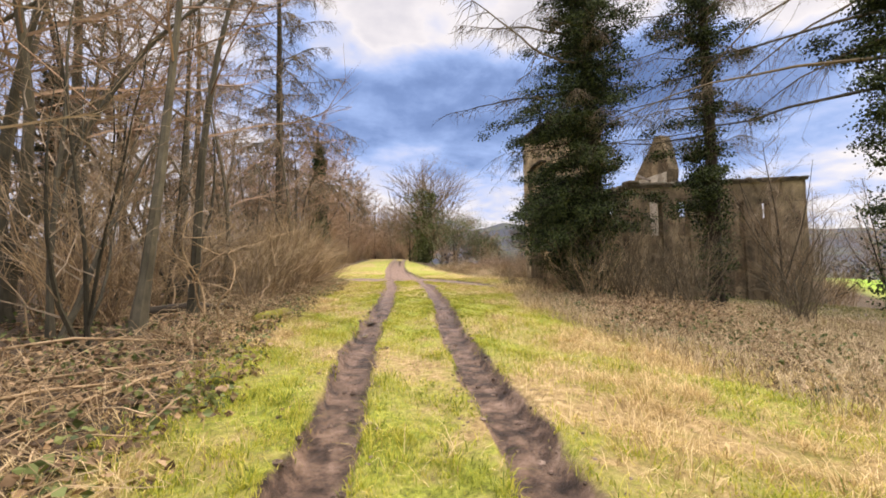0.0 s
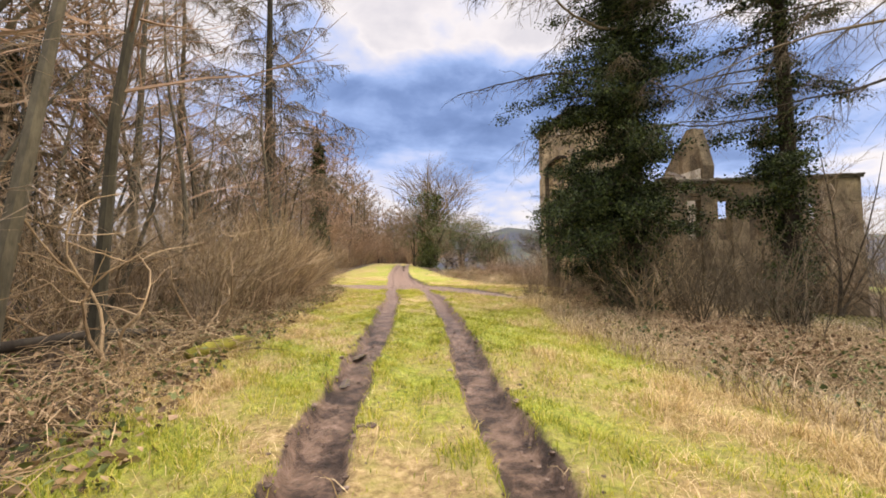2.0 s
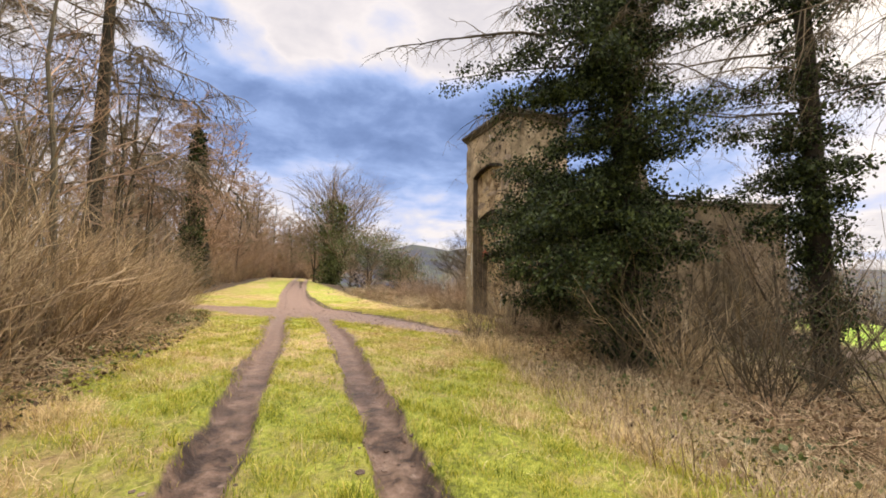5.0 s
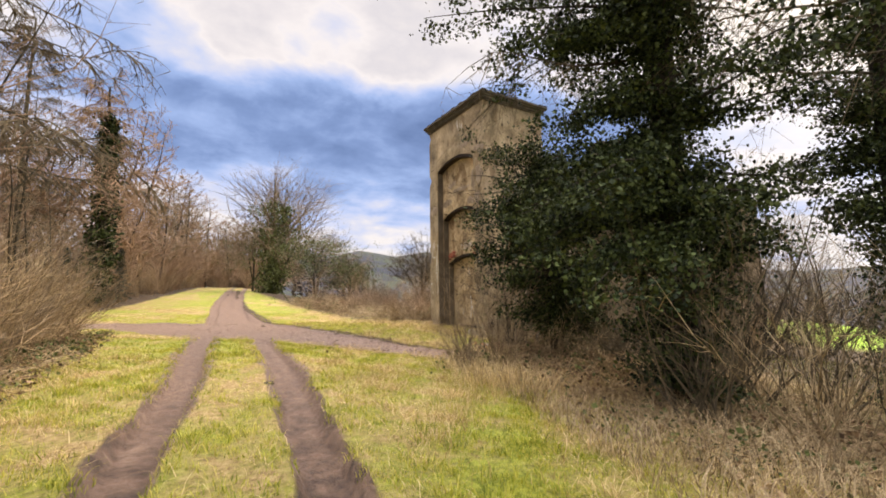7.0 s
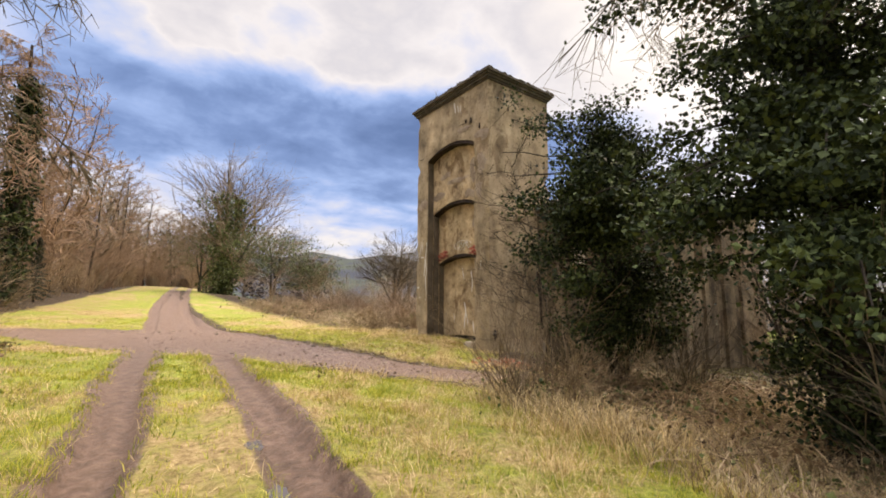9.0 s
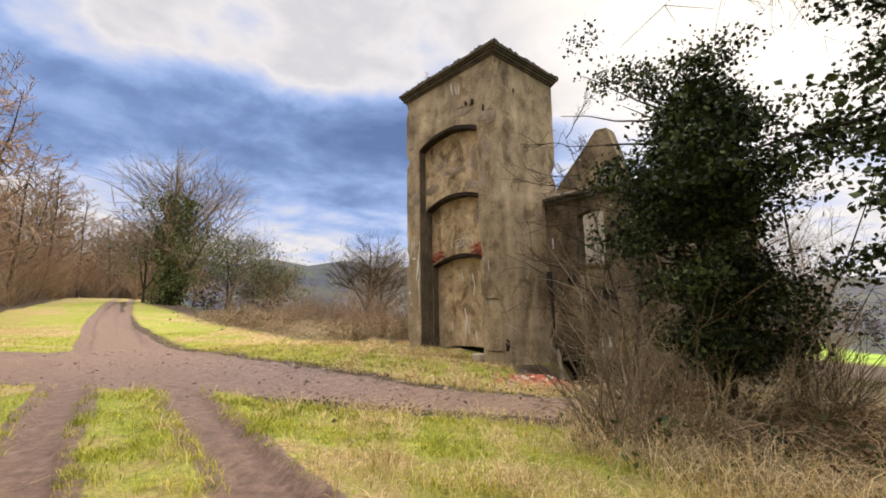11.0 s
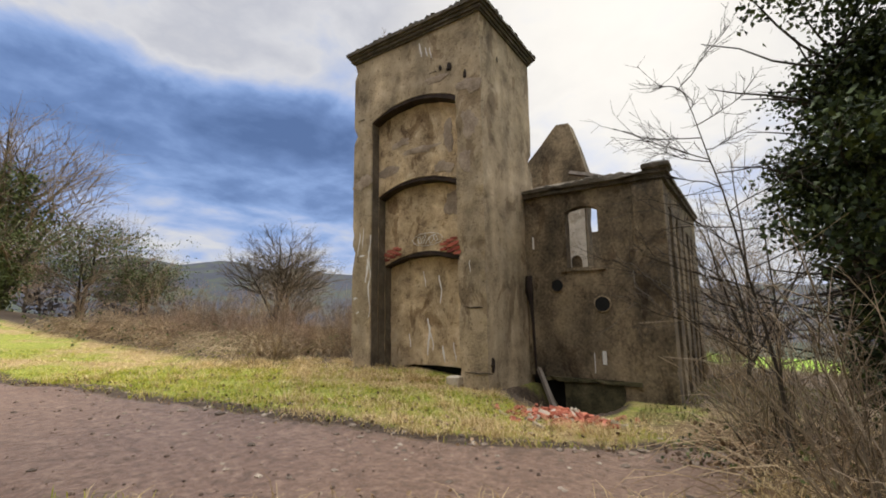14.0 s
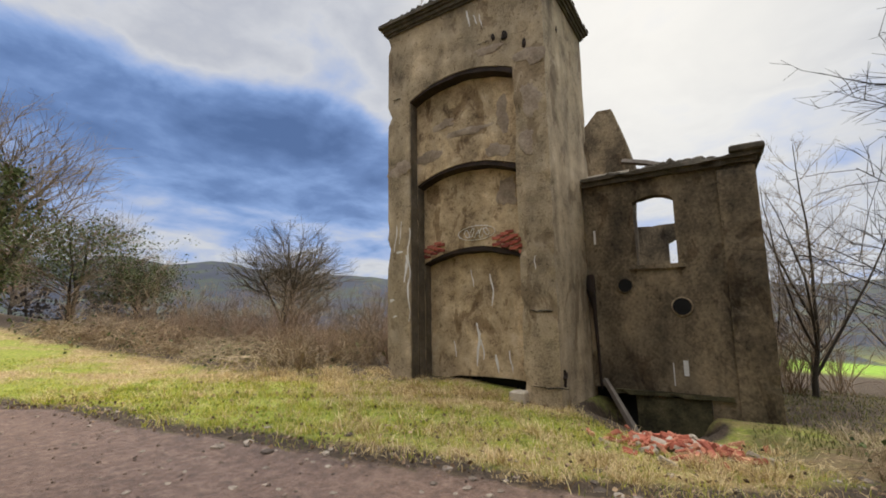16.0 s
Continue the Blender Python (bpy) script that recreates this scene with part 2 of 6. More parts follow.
M_IVY = material("ivy_leaves", [(0.010, 0.017, 0.007), (0.030, 0.046, 0.015), (0.085, 0.112, 0.036)], 1.2, 0.6, 0.0, 6, vary=0.5, island=True, spec=0.15)
M_NEEDLE = material("dark_needles", [(0.008, 0.014, 0.008), (0.020, 0.033, 0.014), (0.042, 0.062, 0.024)], 1.2, 0.5, 0.0, 6, vary=0.45, island=True)
M_OLIVE = material("olive_leaves", [(0.04, 0.055, 0.014), (0.085, 0.11, 0.026), (0.15, 0.17, 0.05)], 1.2, 0.6, 0.0, 6, vary=0.5, island=True)
M_DEADLEAF = material("dead_leaves", [(0.08, 0.05, 0.028), (0.20, 0.125, 0.068), (0.36, 0.245, 0.14)], 2, 0.85, 0.0, 8, vary=0.7, island=True)
M_GRASS = material("green_grass", [(0.12, 0.16, 0.02), (0.30, 0.34, 0.035), (0.50, 0.475, 0.065), (0.65, 0.55, 0.15)], 0.7, 0.75, 0.0, 5, (0.25, 0.75), vary=0.5, island=True)
M_STRAW = material("dry_grass", [(0.30, 0.205, 0.08), (0.62, 0.46, 0.20), (0.84, 0.67, 0.38)], 0.8, 0.8, 0.0, 5, vary=0.6, island=True)
M_STONE = material("pale_stones", [(0.10, 0.075, 0.055), (0.20, 0.155, 0.115), (0.36, 0.295, 0.22)], 5, 0.9, 0.4, 40, vary=0.7)
M_WATER = material("muddy_water", [(0.10, 0.08, 0.065), (0.15, 0.12, 0.10)], 3, 0.08, 0.06, 14, spec=0.5)
M_LOGMOSS = material("yellow_moss", [(0.07, 0.05, 0.02), (0.22, 0.20, 0.03), (0.42, 0.37, 0.06)], 4, 0.95, 0.8, 40)
# near-black for the shade painted under the arches, the spalled holes and the sooty pipe
M_SHADESOOT = material("soffit_shade_and_soot", [(0.010, 0.007, 0.005), (0.026, 0.017, 0.012), (0.06, 0.036, 0.025)], 3, 0.9, 0.6, 30)
M_DARKTWIG = material("dark_olive_twigs", [(0.055, 0.045, 0.028), (0.115, 0.092, 0.056), (0.20, 0.155, 0.095)], 1.5, 0.9, 0.0, 8, vary=0.4, island=True)
M_GRIT = material("lane_grit", [(0.09, 0.062, 0.046), (0.17, 0.12, 0.09), (0.26, 0.19, 0.145)], 5, 0.9, 0.3, 40, vary=0.6, island=True)
M_HILLWOOD = material("winter_woods", [(0.040, 0.034, 0.034), (0.060, 0.050, 0.047), (0.085, 0.068, 0.058)], 0.8, 0.95, 0.0, 4, vary=0.5, island=True)


def translucent(m, share):
    """Thin blades let part of the light through."""
    n, l = m.node_tree.nodes, m.node_tree.links
    b, o = n["Principled BSDF"], n["Material Output"]
    t, mx = n.new("ShaderNodeBsdfTranslucent"), n.new("ShaderNodeMixShader")
    l.new(b.inputs["Base Color"].links[0].from_socket, t.inputs[0])
    mx.inputs[0].default_value = share
    l.new(b.outputs[0], mx.inputs[1])
    l.new(t.outputs[0], mx.inputs[2])
    l.new(mx.outputs[0], o.inputs["Surface"])


for grassy in (M_GRASS, M_STRAW):
    translucent(grassy, 0.4)


# ---- mesh helpers ----
class Geo:
    """Collects faces and becomes one mesh."""

    def __init__(self):
        self.v, self.f = [], []

    def quad(self, a, b, c, d):
        i = len(self.v)
        self.v += [a, b, c, d]
        self.f.append((i, i + 1, i + 2, i + 3))

    def tube(self, pts, radii, sides=5, cap=True):
        """A tapered limb along points."""
        base = len(self.v)
        n = len(pts)
        for i, p in enumerate(pts):
            a = pts[max(0, i - 1)]
            b = pts[min(n - 1, i + 1)]
            d = Vector((b[0] - a[0], b[1] - a[1], b[2] - a[2]))
            d = d.normalized() if d.length > 1e-9 else Vector((0, 0, 1))
            s = d.cross(Vector((0.31, 0.93, 0.17)))
            s = s.normalized() if s.length > 1e-4 else Vector((1, 0, 0))
            t = d.cross(s)
            r = radii[i]
            for k in range(sides):
                w = 2 * math.pi * k / sides
                c, e = math.cos(w) * r, math.sin(w) * r
                self.v.append((p[0] + s.x * c + t.x * e, p[1] + s.y * c + t.y * e, p[2] + s.z * c + t.z * e))
        for i in range(n - 1):
            for k in range(sides):
                k2 = (k + 1) % sides
                self.f.append((base + i * sides + k, base + i * sides + k2, base + (i + 1) * sides + k2, base + (i + 1) * sides + k))
        if cap and sides > 2:
            self.f.append(tuple(base + (n - 1) * sides + k for k in range(sides)))
            self.f.append(tuple(base + k for k in reversed(range(sides))))

    def mesh(self, name, mat, smooth=False):
        me = bpy.data.meshes.new(name)
        me.from_pydata(self.v, [], self.f)
        me.materials.append(mat)
        if smooth:
            me.polygons.foreach_set("use_smooth", [True] * len(me.polygons))
        me.update()
        return me


def thing(name, label, category, loc=(0, 0, 0), group="", kind=""):
    ob = new(name)
    ob.location = loc
    ob.empty_display_size = 0.2
    return tagged(ob, label, category, group, kind)


def part(name, data, mat, parent, label=""):
    """Links a bmesh, a Geo or a mesh as one mesh object under parent."""
    if isinstance(data, Geo):
        data = data.mesh(name, mat)
    elif isinstance(data, bmesh.types.BMesh):
        me = bpy.data.meshes.new(name)
        data.to_mesh(me)
        data.free()
        me.materials.append(mat)
        data = me
    ob = new(name, data)
    if parent:
        ob.parent = parent
    if label:
        ob["label"] = label
    return ob


def box_bm(x0, x1, y0, y1, z0, z1, bevel=0.0):
    bm = bmesh.new()
    bmesh.ops.create_cube(bm, size=1.0, matrix=Matrix.LocRotScale(((x0 + x1) / 2, (y0 + y1) / 2, (z0 + z1) / 2), None, (x1 - x0, y1 - y0, z1 - z0)))
    if bevel:
        bmesh.ops.bevel(bm, geom=list(bm.edges), offset=bevel, segments=1, affect="EDGES")
    return bm


def weather(bm, step=0.3, amp=0.012, chip=0.05, where=None):
    """Breaks long edges up and roughens faces and corners like old cast concrete."""
    for _ in range(6):
        long = [e for e in bm.edges if e.calc_length() > step * 1.6]
        if not long or len(bm.verts) > 9000:
            break
        bmesh.ops.subdivide_edges(bm, edges=long, cuts=1, use_grid_fill=True)
    bm.normal_update()
    for v in bm.verts:
        sharp = any(len(e.link_faces) == 2 and e.calc_face_angle(0) > 0.8 for e in v.link_edges)
        n = noise.noise(v.co * 1.7)
        m = noise.noise(v.co * 4.3 + Vector((7, 3, 1)))
        d = amp * (n + 0.6 * m)
        if sharp and where and not where(v.co):
            continue
        if sharp:
            d -= chip * max(0.0, m + 0.25 * n - 0.18) * 2.2
        v.co += v.normal * d
    return bm


# ---- ground ----
PROFILE = [(-200, -2.0), (-20, -0.6), (1.5, -0.05), (4, 0.05), (7.4, 0.22), (10.5, 0.42), (14.4, 0.62), (17, 0.72), (22, 0.88), (28, 0.90), (35, 0.98), (45, 1.6), (60, 2.8), (80, 4.0), (110, 5.0), (200, 6.0), (4000, 6.0)]
TRACK = [(-30, -3.3), (4.2, 0.72), (7.1, 1.03), (10.8, 1.50), (15.1, 2.12), (20, 2.62), (26, 3.1), (33, 3.6), (47, 4.6), (74, 7.9), (94, 11.0), (130, 14.0), (400, 40.0)]
BASINS = [(0.47, 9.85, 0.2, 0.45, 0.07), (0.6, 11.1, 0.19, 0.45, 0.06), (2.95, 18.7, 0.16, 0.4, 0.05), (2.85, 17.5, 0.13, 0.35, 0.04)]
LANE = [(3.4, 31.5, 2.2), (4.2, 36.0, 1.05), (4.45, 45.0, 0.75), (5.5, 55.0, 0.35), (7.0, 68.0, 0.15)]
ROAD = [(-3.5, 36.2, 0.9), (0.5, 34.6, 1.7), (3.2, 31.0, 2.8), (4.7, 27.0, 1.95), (6.2, 24.3, 1.35), (7.2, 22.4, 1.0), (8.7, 20.7, 0.8), (11.0, 19.3, 0.3), (16.0, 18.0, 0.1), (30.0, 15.5, 0.05)]


def lerp(table, v):
    return np.interp(v, [p[0] for p in table], [p[1] for p in table])


def smooth(a, b, v):
    t = np.clip((v - a) / (b - a), 0, 1)
    return t * t * (3 - 2 * t)


def road_mask(x, y):
    """1 on the bare side road, falling to 0 at its verge."""
    best = np.full(np.shape(x), -9.0)
    for (ax, ay, aw), (bx, by, bw) in [*zip(ROAD[:-1], ROAD[1:]), *zip(LANE[:-1], LANE[1:])]:
        dx, dy = bx - ax, by - ay
        t = np.clip(((x - ax) * dx + (y - ay) * dy) / (dx * dx + dy * dy), 0, 1)
        d = np.hypot(x - ax - t * dx, y - ay - t * dy)
        best = np.maximum(best, (aw + (bw - aw) * t) - d)
    return best


def ruts(x, y):
    """How far a place is into the left or the right wheel rut, in metres from the rut's middle."""
    mid = lerp(TRACK, y)
    wob = 0.035 * np.sin(y * 0.9) + 0.012 * np.sin(y * 3.1 + 1)
    return np.abs(x - mid + 0.76 + wob), np.abs(x - mid - 0.76 + wob)


def wave(x, y, s, seed):
    return (np.sin(x * s + seed) * np.cos(y * s * 0.83 + seed * 2.1) + 0.5 * np.sin(x * s * 2.3 + y * s * 1.9 + seed * 3.7) + 0.25 * np.cos(x * s * 5.1 - y * s * 4.3 + seed)) / 1.75


def height(x, y):
    x, y = np.asarray(x, float), np.asarray(y, float)
    rise = lerp(PROFILE, y)
    flat = np.minimum(rise, 0.95)
    west = 1 - smooth(8.0, 26.0, x)
    z = flat + (rise - flat) * west
    w = 0.18 + 0.82 * (1 - smooth(22.5, 29, y))
    z = z - 0.072 * np.minimum(np.maximum(x - 3.6, 0), 26) * w
    far_east = smooth(26, 120, x) * 6.0
    z = z - far_east
    z = z + 0.05 * np.maximum(-1.5 - x, 0) * (x > -40) + 1.9 * (x <= -40)
    rr = np.hypot(x, y)
    az = np.degrees(np.arctan2(x, y))
    crest = np.interp(az, [-180, -90, -20, 10, 28, 46, 60, 80, 110, 150, 180], [70, 60, 90, 150, 152, 120, 74, 64, 70, 60, 60])
    hill = crest * smooth(260, 1500, rr) * (1 - 0.6 * smooth(1600, 3000, rr)) * (1 + 0.05 * np.sin(az * 0.7) + 0.03 * np.sin(az * 2.3))
    z = z + hill
    near = 1 - smooth(60, 140, rr)
    l, r = ruts(x, y)
    rd = road_mask(x, y)
    deep = np.maximum(smooth(0.27, 0.17, l), smooth(0.27, 0.17, r)) * (1 - smooth(0.0, 0.9, rd)) * (1 - 0.5 * smooth(15, 25, y))
    bumps = (0.030 * wave(x, y, 2.1, 1.0) + 0.018 * wave(x, y, 5.7, 4.0)) * (1 - 0.7 * smooth(13, 20, y) * smooth(0.9, 0.5, np.minimum(l, r)))
    soft = 1 - 0.85 * smooth(-0.2, 0.5, rd)
    z = z + near * (bumps * soft - 0.12 * deep + 0.035 * smooth(0.75, 0.42, np.minimum(l, r)) * soft * (1 - deep) - 0.05 * smooth(-0.1, 0.5, rd))
    z = z + near * 0.005 * wave(x, y, 17.0, 2.0) * (0.4 + 0.3 * deep) * (1 - 0.7 * smooth(13, 20, y))
    # a tyre's ridge down each rut
    z = z + near * 0.025 * deep * (smooth(0.09, 0.02, l) + smooth(0.09, 0.02, r)) * (0.5 + 0.5 * np.sin(y * 0.7))
    # shallow basins where water stands in the ruts
    for px, py, pw, pl, pd in BASINS:
        z = z - pd * np.exp(-(((x - px) / pw) ** 2) - ((y - py) / pl) ** 2)
    # sunken pit in front of the low building
    z = z - 0.16 * np.exp(-(((x - 11.6) / 1.1) ** 2) - ((y - 22.9) / 1.0) ** 2)
    z = z - 1.1 * smooth(1.15, 0.6, np.hypot((x - 13.75) / 1.55, (y - 23.75) / 1.2)) * (x < 14.9)
    return z


def pit_mask(x, y):
    return smooth(1.25, 0.95, np.hypot((x - 13.2) / 1.6, (y - 23.75) / 1.3)) * (np.asarray(x) < 15.2)


def gz(x, y):
    return float(height(np.array([x]), np.array([y]))[0])


def spaced(parts):
    out = []
    for a, b, s in parts:
        out += list(np.arange(a, b - s * 0.4, s))
    return out + [parts[-1][1]]


XS = np.array(spaced([(-3200, -800, 400), (-800, -200, 100), (-200, -60, 20), (-60, -12, 3), (-12, -3, 0.6), (-3, 6, 0.07), (6, 16, 0.22), (16, 30, 0.8), (30, 70, 4), (70, 200, 13), (200, 800, 50), (800, 3200, 150)]))
YS = np.array(spaced([(-3200, -800, 400), (-800, -200, 100), (-200, -20, 15), (-20, 1, 1), (1, 32, 0.15), (32, 50, 0.35), (50, 110, 1.5), (110, 250, 10), (250, 800, 45), (800, 3200, 150)]))
GX, GY = np.meshgrid(XS, YS, indexing="ij")
GH = height(GX, GY)


def edge_left(y):
    """Where the scrub on the west side of the track begins."""
    return np.interp(y, [-5, 7, 9.5, 13, 18, 22, 30, 34, 40, 60, 100, 140], [-1.9, -1.35, -1.6, -1.25, -0.75, -0.45, -0.7, -4.5, -3.0, 1.0, 6.5, 10.0])


def edge_right(y):
    """Where brambles and rank growth begin on the east side."""
    return np.interp(y, [-5, 5, 9, 12, 15, 17, 19.5, 20.6, 26], [5.6, 5.2, 5.2, 5.4, 6.3, 7.0, 7.4, 9.3, 13])


def verge_band(x, y, rd):
    """Greener beside the lane, bleached further out on the meadow."""
    return (0.36 * smooth(-3.2, -4.4, rd) - 0.38 * smooth(-3.7, -2.4, rd) + 0.75 * wave(x, y, 1.9, 2.0)) * smooth(22, 24, y) * (x > 3)


nx, ny = len(XS), len(YS)
gm = bpy.data.meshes.new("ground")
verts = np.stack([GX.ravel(), GY.ravel(), GH.ravel()], 1)
ii, jj = np.meshgrid(np.arange(nx - 1), np.arange(ny - 1), indexing="ij")
a0 = (ii * ny + jj).ravel()
faces = np.stack([a0, a0 + ny, a0 + ny + 1, a0 + 1], 1)
gm.from_pydata(verts.tolist(), [], faces.tolist())
gm.polygons.foreach_set("use_smooth", [True] * len(gm.polygons))
l_, r_ = ruts(GX, GY)
rd_ = road_mask(GX, GY)
jag = 0.05 * wave(GX, GY, 2.3, 5.0) + 0.014 * wave(GX, GY, 8.0, 9.0)
widen = 0.17 * smooth(13, 25, GY) * (GY < 32)
dirt = np.maximum(np.maximum(smooth(0.31, 0.20, l_ + jag - widen), smooth(0.31, 0.20, r_ + jag - widen)), smooth(-0.18, 0.14, rd_ + 1.3 * jag))
dirt *= 1 - smooth(90, 130, np.hypot(GX, GY))
road_at = np.maximum(smooth(-0.15, 0.4, rd_), 0.8 * smooth(12, 20, GY) * dirt)
litter = smooth(0.4, -0.5, GX - edge_left(GY) + 4 * jag) * (GX > -60) * (GY < 140) * (GY > -60)
litter = np.maximum(litter, smooth(-0.3, 0.9, GX - edge_right(GY) + 4 * jag) * (GY < 22) * (1 - smooth(12, 15, GX)) * 0.4)
litter = np.maximum(litter, 0.6 * smooth(15, 22, GX + 3 * jag) * (1 - smooth(34, 42, GX)) * (GY > 8) * (GY < 70))
litter = np.maximum(litter, 0.9 * smooth(-1.0, 1.0, GX - np.interp(GY, [24, 30, 36, 45, 60], [16, 10.8, 10.4, 9.5, 9.0])) * (GY > 28) * (GX < 40) * (GY < 70))
litter = np.maximum(litter, 0.85 * smooth(-0.75, -0.3, rd_ + 3 * jag) * (1 - smooth(0.0, 0.15, rd_)) * (GY > 20) * (GX > 4.5) * (GX < 15))
litter = np.maximum(litter, 0.75 * smooth(13.5, 15.5, GX + 3 * jag) * (1 - smooth(64, 72, GX)) * (GY > -20) * (GY < 34))
litter = np.maximum(litter, pit_mask(GX, GY))
field = smooth(35, 37, GX + 12 * jag) * (1 - smooth(90, 120, GX)) * smooth(-30, -20, GY) * (1 - smooth(40, 44, GY))
litter *= 1 - field
dry = 0.5 + 0.75 * wave(GX, GY, 0.62, 3.0) + 0.55 * wave(GX, GY, 1.7, 7.0)
dry = np.clip(dry + 0.16 * smooth(2.2, 4.2, np.abs(GX - lerp(TRACK, GY))) - 0.12 + verge_band(GX, GY, rd_), 0, 1) * (1 - 0.8 * smooth(24, 34, GX) * (GY < 15))
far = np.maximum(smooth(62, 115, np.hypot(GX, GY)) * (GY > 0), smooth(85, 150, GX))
for name, arr in (("dirt", dirt), ("litter", litter), ("dry", dry), ("lane", road_at), ("far", far), ("field", field)):
    gm.attributes.new(name, "FLOAT", "POINT").data.foreach_set("value", np.clip(arr, 0, 1).ravel().astype(np.float32))


def ground_material():
    m = bpy.data.materials.new("grass_earth_and_litter")
    m.use_nodes = True
    n, l = m.node_tree.nodes, m.node_tree.links
    b = n["Principled BSDF"]
    tc = n.new("ShaderNodeTexCoord")

    def nz(scale, detail=6, rough=0.62):
        t = n.new("ShaderNodeTexNoise")
        t.inputs["Scale"].default_value, t.inputs["Detail"].default_value, t.inputs["Roughness"].default_value = scale, detail, rough
        l.new(tc.outputs["Object"], t.inputs["Vector"])
        return t.outputs[0]

    def ramp(fac, stops):
        r = n.new("ShaderNodeValToRGB")
        cr = r.color_ramp
        while len(cr.elements) < len(stops):
            cr.elements.new(0.5)
        for e, (p, c) in zip(cr.elements, stops):
            e.position, e.color = p, (*c, 1)
        l.new(fac, r.inputs[0])
        return r.outputs[0]

    def attr(name):
        t = n.new("ShaderNodeAttribute")
        t.attribute_name = name
        return t.outputs["Fac"]

    def mix(f, a, c):
        t = n.new("ShaderNodeMixRGB")
        for i, v in enumerate((f, a, c)):
            l.new(v, t.inputs[i])
        return t.outputs[0]

    def arith(op, a, c, clamp=True):
        t = n.new("ShaderNodeMath")
        t.operation, t.use_clamp = op, clamp
        for i, v in enumerate((a, c)):
            if isinstance(v, (int, float)):
                t.inputs[i].default_value = v
            else:
                l.new(v, t.inputs[i])
        return t.outputs[0]

    green = ramp(nz(13, 10, 0.8), [(0.32, (0.055, 0.058, 0.014)), (0.45, (0.19, 0.215, 0.03)), (0.56, (0.35, 0.375, 0.055)), (0.7, (0.48, 0.43, 0.13))])
    straw = ramp(nz(12, 10, 0.8), [(0.32, (0.10, 0.065, 0.026)), (0.45, (0.29, 0.20, 0.085)), (0.56, (0.48, 0.345, 0.165)), (0.7, (0.68, 0.52, 0.30))])
    earth = ramp(nz(3.2, 10, 0.75), [(0.38, (0.026, 0.017, 0.012)), (0.46, (0.08, 0.050, 0.034)), (0.54, (0.18, 0.115, 0.078)), (0.66, (0.33, 0.225, 0.16))])
    lane = ramp(nz(8.0, 12, 0.82), [(0.34, (0.065, 0.038, 0.026)), (0.5, (0.20, 0.124, 0.085)), (0.66, (0.38, 0.26, 0.185))])
    leaf = ramp(nz(14, 8, 0.7), [(0.3, (0.022, 0.015, 0.010)), (0.5, (0.07, 0.048, 0.03)), (0.7, (0.17, 0.12, 0.072))])
    # far slopes: the blue haze of distance is mixed into their colour
    hazed_hills = ramp(nz(0.012, 8, 0.6), [(0.35, (0.024, 0.029, 0.046)), (0.5, (0.030, 0.035, 0.050)), (0.56, (0.055, 0.070, 0.036)), (0.60, (0.032, 0.037, 0.050)), (0.8, (0.026, 0.031, 0.048))])
    col = mix(arith("ADD", arith("MULTIPLY", arith("SUBTRACT", nz(2.6, 8, 0.7), 0.5, False), 3.2, False), attr("dry")), green, straw)
    edge = arith("MULTIPLY", arith("SUBTRACT", arith("ADD", attr("litter"), arith("MULTIPLY", nz(11), 0.5), False), 0.35, False), 1.8)
    col = mix(edge, col, leaf)
    bare = mix(attr("lane"), earth, lane)
    edge2 = arith("MULTIPLY", arith("SUBTRACT", arith("ADD", attr("dirt"), arith("MULTIPLY", nz(16), 0.6), False), 0.55, False), 2.4)
    col = mix(edge2, col, bare)
    pasture = ramp(nz(0.9, 8, 0.7), [(0.3, (0.15, 0.26, 0.025)), (0.5, (0.23, 0.37, 0.035)), (0.7, (0.31, 0.41, 0.06))])
    col = mix(attr("field"), col, pasture)
    col = mix(attr("far"), col, hazed_hills)
    l.new(col, b.inputs["Base Color"])
    rg = n.new("ShaderNodeMapRange")
    rg.inputs[3].default_value, rg.inputs[4].default_value = 0.95, 0.5
    l.new(edge2, rg.inputs[0])
    l.new(rg.outputs[0], b.inputs["Roughness"])
    b.inputs["Specular IOR Level"].default_value = 0.3
    bp = n.new("ShaderNodeBump")
    bp.inputs["Strength"].default_value, bp.inputs["Distance"].default_value = 0.9, 0.07
    l.new(nz(9, 10, 0.75), bp.inputs["Height"])
    l.new(bp.outputs[0], b.inputs["Normal"])
    return m


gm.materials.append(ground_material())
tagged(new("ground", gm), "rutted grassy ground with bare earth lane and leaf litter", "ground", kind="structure")


